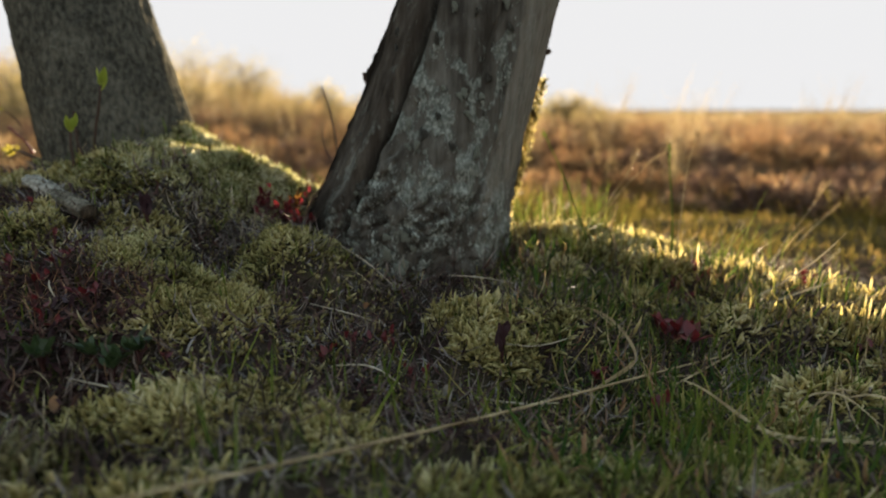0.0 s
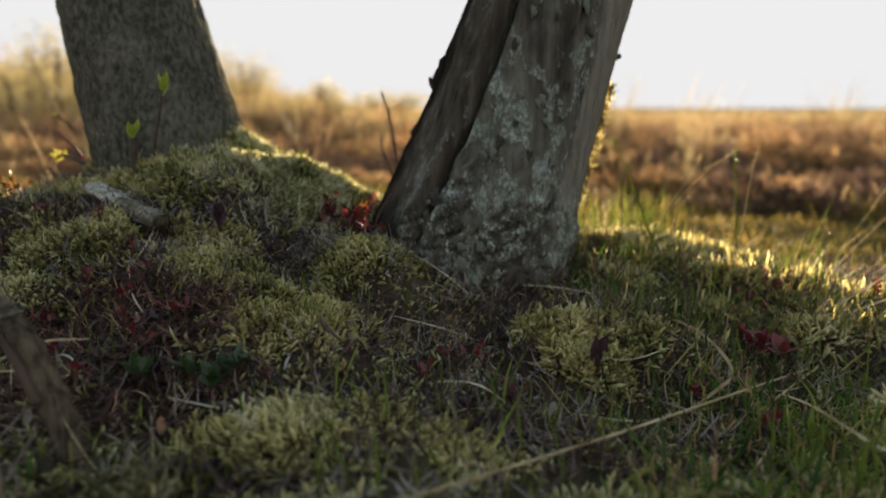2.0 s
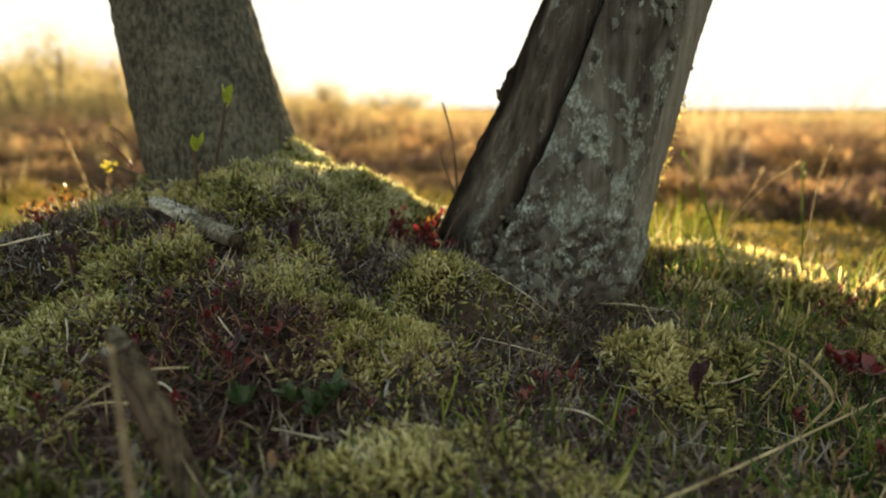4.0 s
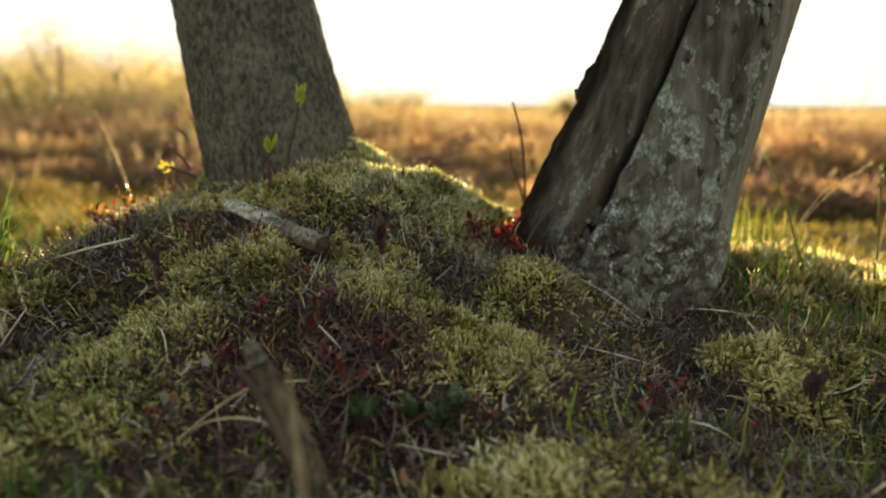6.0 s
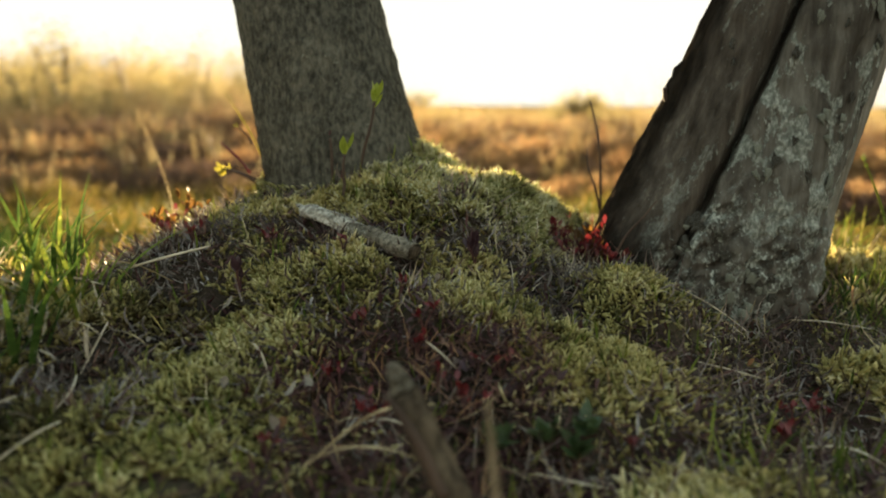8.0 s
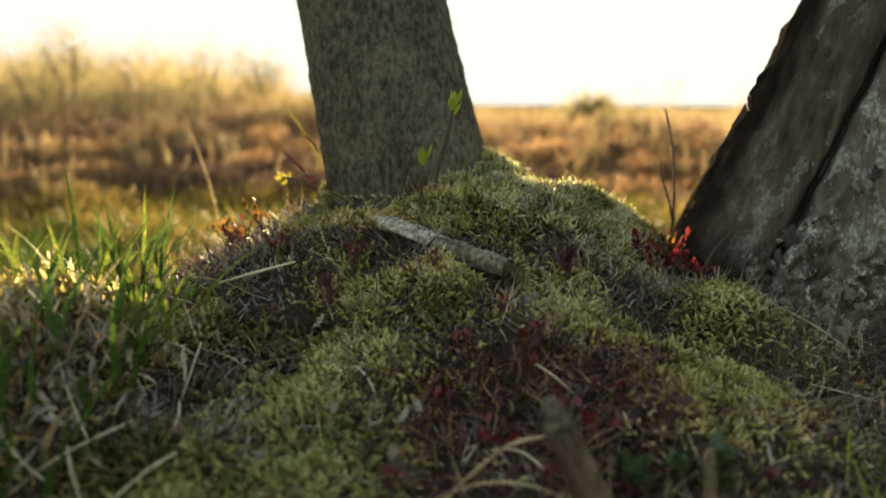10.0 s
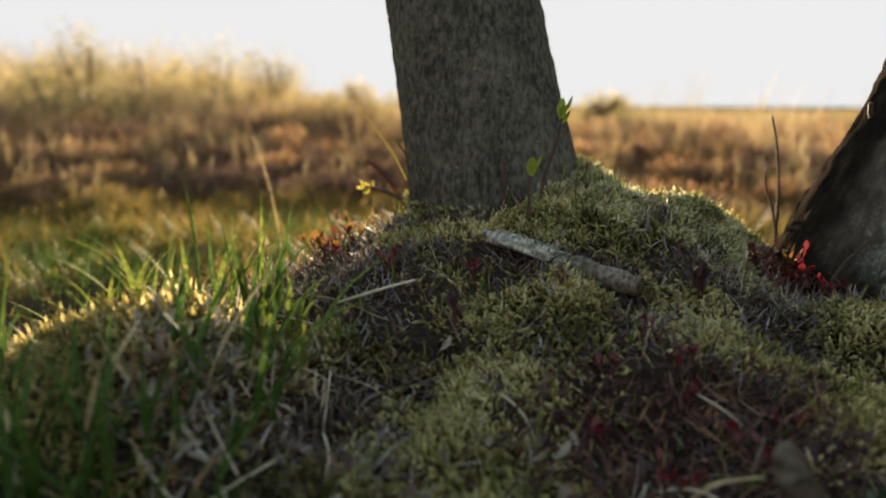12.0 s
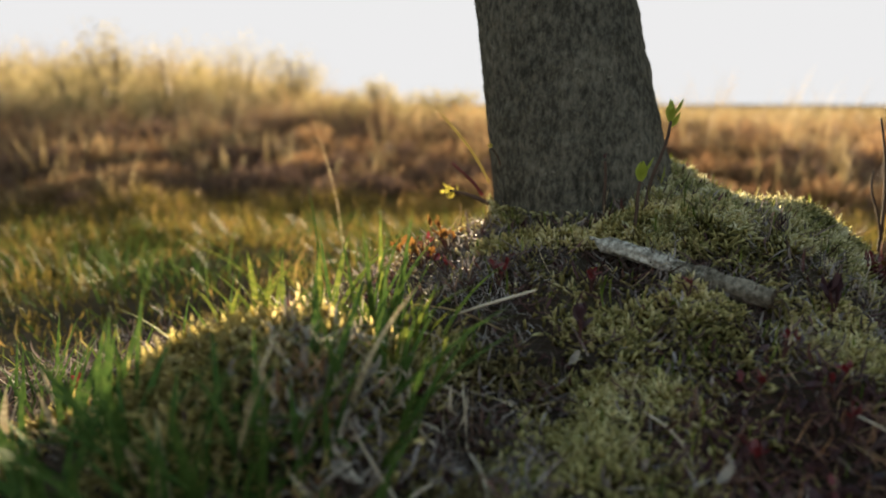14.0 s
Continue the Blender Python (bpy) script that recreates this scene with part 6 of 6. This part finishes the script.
tube_thing("straw", [(0.287, 0.583, 0.185), (0.238, 0.538, 0.187), (0.173, 0.481, 0.186)], [0.0011, 0.0011, 0.0009], STRAW, "pale dry straw folded back", "straw", "dry straws")
ribbon_thing("straw", [(0.115, 0.475, 0.190), (0.133, 0.488, 0.195), (0.155, 0.502, 0.201), (0.171, 0.514, 0.205), (0.172, 0.532, 0.213), (0.166, 0.568, 0.222), (0.150, 0.595, 0.228), (0.125, 0.612, 0.226)], [0.001, 0.0032, 0.0046, 0.0044, 0.0034, 0.0028, 0.0022, 0.001], STRAW, "pale dry grass blade bent into a hook", "straw", "dry straws", side=(0.3, 0.3, 1))
ribbon_thing("straw", [(0.202, 0.495, 0.197), (0.210, 0.470, 0.201), (0.222, 0.435, 0.196), (0.245, 0.420, 0.184), (0.31, 0.420, 0.182), (0.36, 0.415, 0.178)], [0.001, 0.002, 0.0026, 0.0028, 0.0026, 0.001], STRAW, "pale dry grass blade lying twisted", "straw", "dry straws", side=(0, 0.6, 0.6))
tube_thing("straw", [(-0.598, 0.605, 0.309), (-0.562, 0.6145, 0.3185), (-0.526, 0.624, 0.326)], [0.0010, 0.0012, 0.0010], BLEACHED, "thick tan straw propped on the bank", "straw", "dry straws", 7, 0.15)
ribbon_thing("straw", [(-0.625, 0.635, gz(-0.625, 0.635, 0.016)), (-0.59, 0.615, gz(-0.59, 0.615, 0.020)), (-0.555, 0.600, gz(-0.555, 0.6, 0.014))], [0.002, 0.003, 0.002], STRAW, "flat tan straw on the bank", "straw", "dry straws", side=(0.3, -0.6, 0.5))
ribbon_thing("straw", [(-0.412, 0.415, 0.242), (-0.387, 0.428, 0.260), (-0.367, 0.438, 0.268), (-0.337, 0.445, 0.266)], [0.001, 0.0018, 0.002, 0.001], STRAW, "arched dry grass blade near the stick", "straw", "dry straws", side=(0, 0.7, 0.5))
ribbon_thing("straw", [(-0.412, 0.42, 0.242), (-0.392, 0.42, 0.252), (-0.367, 0.417, 0.254), (-0.347, 0.413, 0.248)], [0.0007, 0.0012, 0.0012, 0.0007], STRAW, "arched dry grass blade near the stick", "straw", "dry straws", side=(0, 0.7, 0.5))
tube_thing("bare_twig", [(0.345, 0.575, gz(0.345, 0.575, 0.002)), (0.375, 0.60, gz(0.375, 0.60, 0.016)), (0.41, 0.625, gz(0.41, 0.625, 0.024)), (0.45, 0.65, gz(0.45, 0.65, 0.030))], [0.0022, 0.0026, 0.0022, 0.0012], TWIG, "knotty dark dead stalk leaning over the moss", "twig", "bare twigs", 8, 0.5)
tube_thing("bare_twig", [(0.363, 0.68, gz(0.363, 0.68, 0.004)), (0.414, 0.69, gz(0.414, 0.69, 0.012)), (0.47, 0.68, gz(0.47, 0.68, 0.004))], [0.0012, 0.002, 0.0014], TWIG, "thin dark twig arching over the grass", "twig", "bare twigs")
for k, (x0, y0, x1, y1) in enumerate([(0.28, 0.455, 0.34, 0.475), (0.30, 0.445, 0.335, 0.495), (0.27, 0.475, 0.35, 0.452), (0.315, 0.47, 0.38, 0.455), (0.33, 0.46, 0.345, 0.52)]):
    ribbon_thing("straw", [(x0, y0, gz(x0, y0, 0.004)), ((x0 + x1) / 2, (y0 + y1) / 2, gz((x0 + x1) / 2, (y0 + y1) / 2, 0.022 + 0.003 * k)), (x1, y1, gz(x1, y1, 0.010))], [0.001, 0.0018, 0.0008], STRAW, "sunlit orange dry stem in the moss", "straw", "dry straws", side=(0.2, 0.5, 0.6))
r = random.Random(77)
LYING = [(-0.473, 0.535, -0.450, 0.493), (-0.622, 0.552, -0.588, 0.527), (-0.587, 0.555, -0.584, 0.50), (-0.584, 0.50, -0.574, 0.455), (-0.66, 0.50, -0.62, 0.455), (-0.60, 0.47, -0.655, 0.425), (-0.63, 0.45, -0.60, 0.41),
         (-0.645, 0.545, -0.60, 0.49), (-0.69, 0.47, -0.63, 0.43), (-0.655, 0.59, -0.60, 0.583), (-0.56, 0.445, -0.60, 0.405), (-0.385, 0.47, -0.345, 0.445), (-0.345, 0.53, -0.32, 0.50), (-0.13, 0.56, -0.05, 0.55),
         (0.02, 0.46, 0.10, 0.47), (-0.09, 0.47, -0.03, 0.455), (-0.28, 0.43, -0.23, 0.42), (0.0, 0.655, 0.08, 0.64), (-0.12, 0.66, -0.05, 0.62), (0.05, 0.52, 0.13, 0.555)]
for x0, y0, x1, y1 in LYING:
    mx, my = (x0 + x1) / 2 + r.uniform(-0.006, 0.006), (y0 + y1) / 2 + r.uniform(-0.006, 0.006)
    lift = [r.uniform(0.008, 0.014), r.uniform(0.011, 0.018), r.uniform(0.008, 0.016)]
    tube_thing("straw", [(x0, y0, gz(x0, y0, lift[0])), (mx, my, gz(mx, my, lift[1])), (x1, y1, gz(x1, y1, lift[2]))], [0.0006, 0.0008, 0.0005], BLEACHED, "thin bleached dead stem lying on the moss", "straw", "dead stems", 6)
# the weathered stick and the broken reed that stand close to the lens
stick = tagged(new("upright_stick"), "weathered brown stick standing in the ground", "stick")
stick.location = (-0.315, 0.378, 0.205)
part("shaft", limb_mesh("shaft", [(0, 0, 0), (-0.011, 0.007, 0.035), (-0.027, 0.012, 0.070), (-0.040, 0.016, 0.098)], [0.0098, 0.0096, 0.0090, 0.0078], STICK, 16, 0.35), stick)
part("broken_tip", limb_mesh("broken_tip", [(-0.039, 0.016, 0.094), (-0.043, 0.017, 0.103), (-0.044, 0.017, 0.110)], [0.0066, 0.005, 0.002], OLDBARK, 12, 0.8), stick, "pale splintered broken end")
part("bark_strip", limb_mesh("bark_strip", [(-0.016, -0.003, 0.040), (-0.033, 0.003, 0.078), (-0.050, 0.006, 0.100)], [0.0035, 0.003, 0.0012], TWIG, 8, 0.5), stick, "loose strip of dark bark")
tube_thing("broken_reed", [(-0.306, 0.298, 0.195), (-0.310, 0.303, 0.25), (-0.314, 0.309, 0.295), (-0.318, 0.315, 0.339)], [0.0024, 0.0024, 0.0022, 0.0007], REED, "pale broken reed stem standing by the stick", "reed", "", 9, 0.25)


def dead_leaf(x, y, long, wide, mat, label, turn, tilt):
    ob = tagged(new("dead_leaf", leaf_mesh("dead_leaf", long * 0.65, wide * 0.65, mat, 0.7, 1.1, 0.7)), label, "leaf", "dead leaves")
    ob.matrix_world = Matrix.Translation((x, y, gz(x, y, 0.008))) @ pose(0, 0, 0, 0, 0, turn) @ pose(0, 0, 0, tilt, 12, 0)


for x, y, l_, w_, mat, turn, tilt in ([(-0.482, 0.493, 0.014, 0.009, PALE, 20, 50), (-0.441, 0.463, 0.020, 0.012, PALE, -15, 60), (-0.69, 0.468, 0.026, 0.016, PALE, 70, 15), (-0.66, 0.535, 0.030, 0.010, PALE, -30, 40), (-0.645, 0.525, 0.024, 0.009, PALE, -60, 20),
                                                    (-0.625, 0.520, 0.018, 0.010, PALE, 40, 20), (-0.437, 0.465, 0.018, 0.010, TAN, 10, 65), (-0.51, 0.585, 0.020, 0.009, PALE, -50, 10), (-0.555, 0.545, 0.007, 0.006, PALE, 0, 20), (-0.44, 0.49, 0.022, 0.010, PALE, -65, 12), (-0.425, 0.50, 0.02, 0.011, PALE, 30, 10),
                                                    (-0.11, 0.50, 0.016, 0.010, PALE, 80, 10), (-0.075, 0.575, 0.014, 0.008, TAN, 10, 70), (-0.27, 0.40, 0.018, 0.01, TAN, 40, 20), (0.0, 0.45, 0.016, 0.009, PALE, -30, 20), (-0.36, 0.40, 0.018, 0.009, PALE, 10, 30), (-0.335, 0.60, 0.012, 0.008, PALE, 15, 50)]):
    dead_leaf(x, y, l_, w_, mat, "small pale bleached leaf lying in the moss" if mat is PALE else "small tan withered leaf caught upright in the litter", turn, tilt)


# ---- crusts and flakes on the leaning trunk ----
def crust_mesh(name, seed, mat, size=1.0, thick=0.18):
    """A lumpy, lobed plate, about 1 across."""
    r = np.random.default_rng(seed)
    k = 14
    q = np.linspace(0, 2 * np.pi, k, endpoint=False)
    rim = 0.5 * (1 + 0.3 * np.sin(3 * q + r.uniform(0, 6)) * r.uniform(0.3, 1) + r.normal(0, 0.24, k))
    pts = [(0, 0, thick * r.uniform(0.6, 1))]
    for f, h_ in ((0.55, thick), (0.88, thick * 0.7), (1.0, -0.06)):
        pts += [(f * a_ * math.cos(b), f * a_ * math.sin(b), h_ * r.uniform(0.5, 1.2) if h_ > 0 else h_) for a_, b in zip(rim, q)]
    tris = [(0, 1 + i, 1 + (i + 1) % k) for i in range(k)]
    quads = [(1 + j * k + i, 1 + (j + 1) * k + i, 1 + (j + 1) * k + (i + 1) % k, 1 + j * k + (i + 1) % k) for j in range(2) for i in range(k)]
    return mesh_of(name, np.array(pts) * size, [np.array(tris), np.array(quads)], mat, True)


CRUSTS = [crust_mesh("lichen_crust", 400 + i, LICHEN if i % 2 else BARK_R, 1.0, 0.26) for i in range(8)]
FLAKES = [crust_mesh("bark_flake", 420 + i, BARK_R, 1.0, 0.12) for i in range(4)]
r = random.Random(9)


def stick_on(spine, ob, name, meshes, ang, z, out, size, long, tip=0.0):
    p, d = on_trunk(spine, np.array([ang]), np.array([z]), np.array([out]))
    q = Vector(d[0]).to_track_quat("Z", "Y").to_matrix().to_4x4()
    b = part(name, r.choice(meshes), ob)
    b.matrix_local = Matrix.Translation(Vector(p[0]) - ob.location) @ q @ pose(0, 0, 0, tip, 0, r.uniform(-25, 25)) @ Matrix.Diagonal((size, size * long, size, 1))


for i in range(90):
    low = r.random() < 0.35
    if low:      # thick lobed crusts crowd together over the foot of the trunk and along the cleft's lower end
        ang, z = r.choice(((r.gauss(-0.42, 0.10), r.uniform(0.255, 0.335)), (r.gauss(0.02, 0.20), r.uniform(0.25, 0.315)), (r.gauss(-0.62, 0.05), r.uniform(0.30, 0.345))))
        stick_on(SPINE_R, tree_r, "lichen_crust", CRUSTS, ang, z, 0.0035, r.uniform(0.005, 0.0115), r.uniform(0.8, 1.5), r.uniform(-12, 12))
    else:
        ang = r.choice((r.uniform(-0.42, 0.45), r.uniform(-1.1, -0.7)))
        stick_on(SPINE_R, tree_r, "lichen_crust", CRUSTS, ang, r.uniform(0.34, 0.56), 0.002, r.uniform(0.003, 0.008), r.uniform(1.2, 2.2), r.uniform(-8, 8))
for i in range(10):
    ang = r.uniform(-1.25, -0.8)
    stick_on(SPINE_R, tree_r, "bark_flake", FLAKES, ang, r.uniform(0.36, 0.62), 0.002, r.uniform(0.008, 0.014), r.uniform(1.2, 2.2), r.uniform(-8, 8))
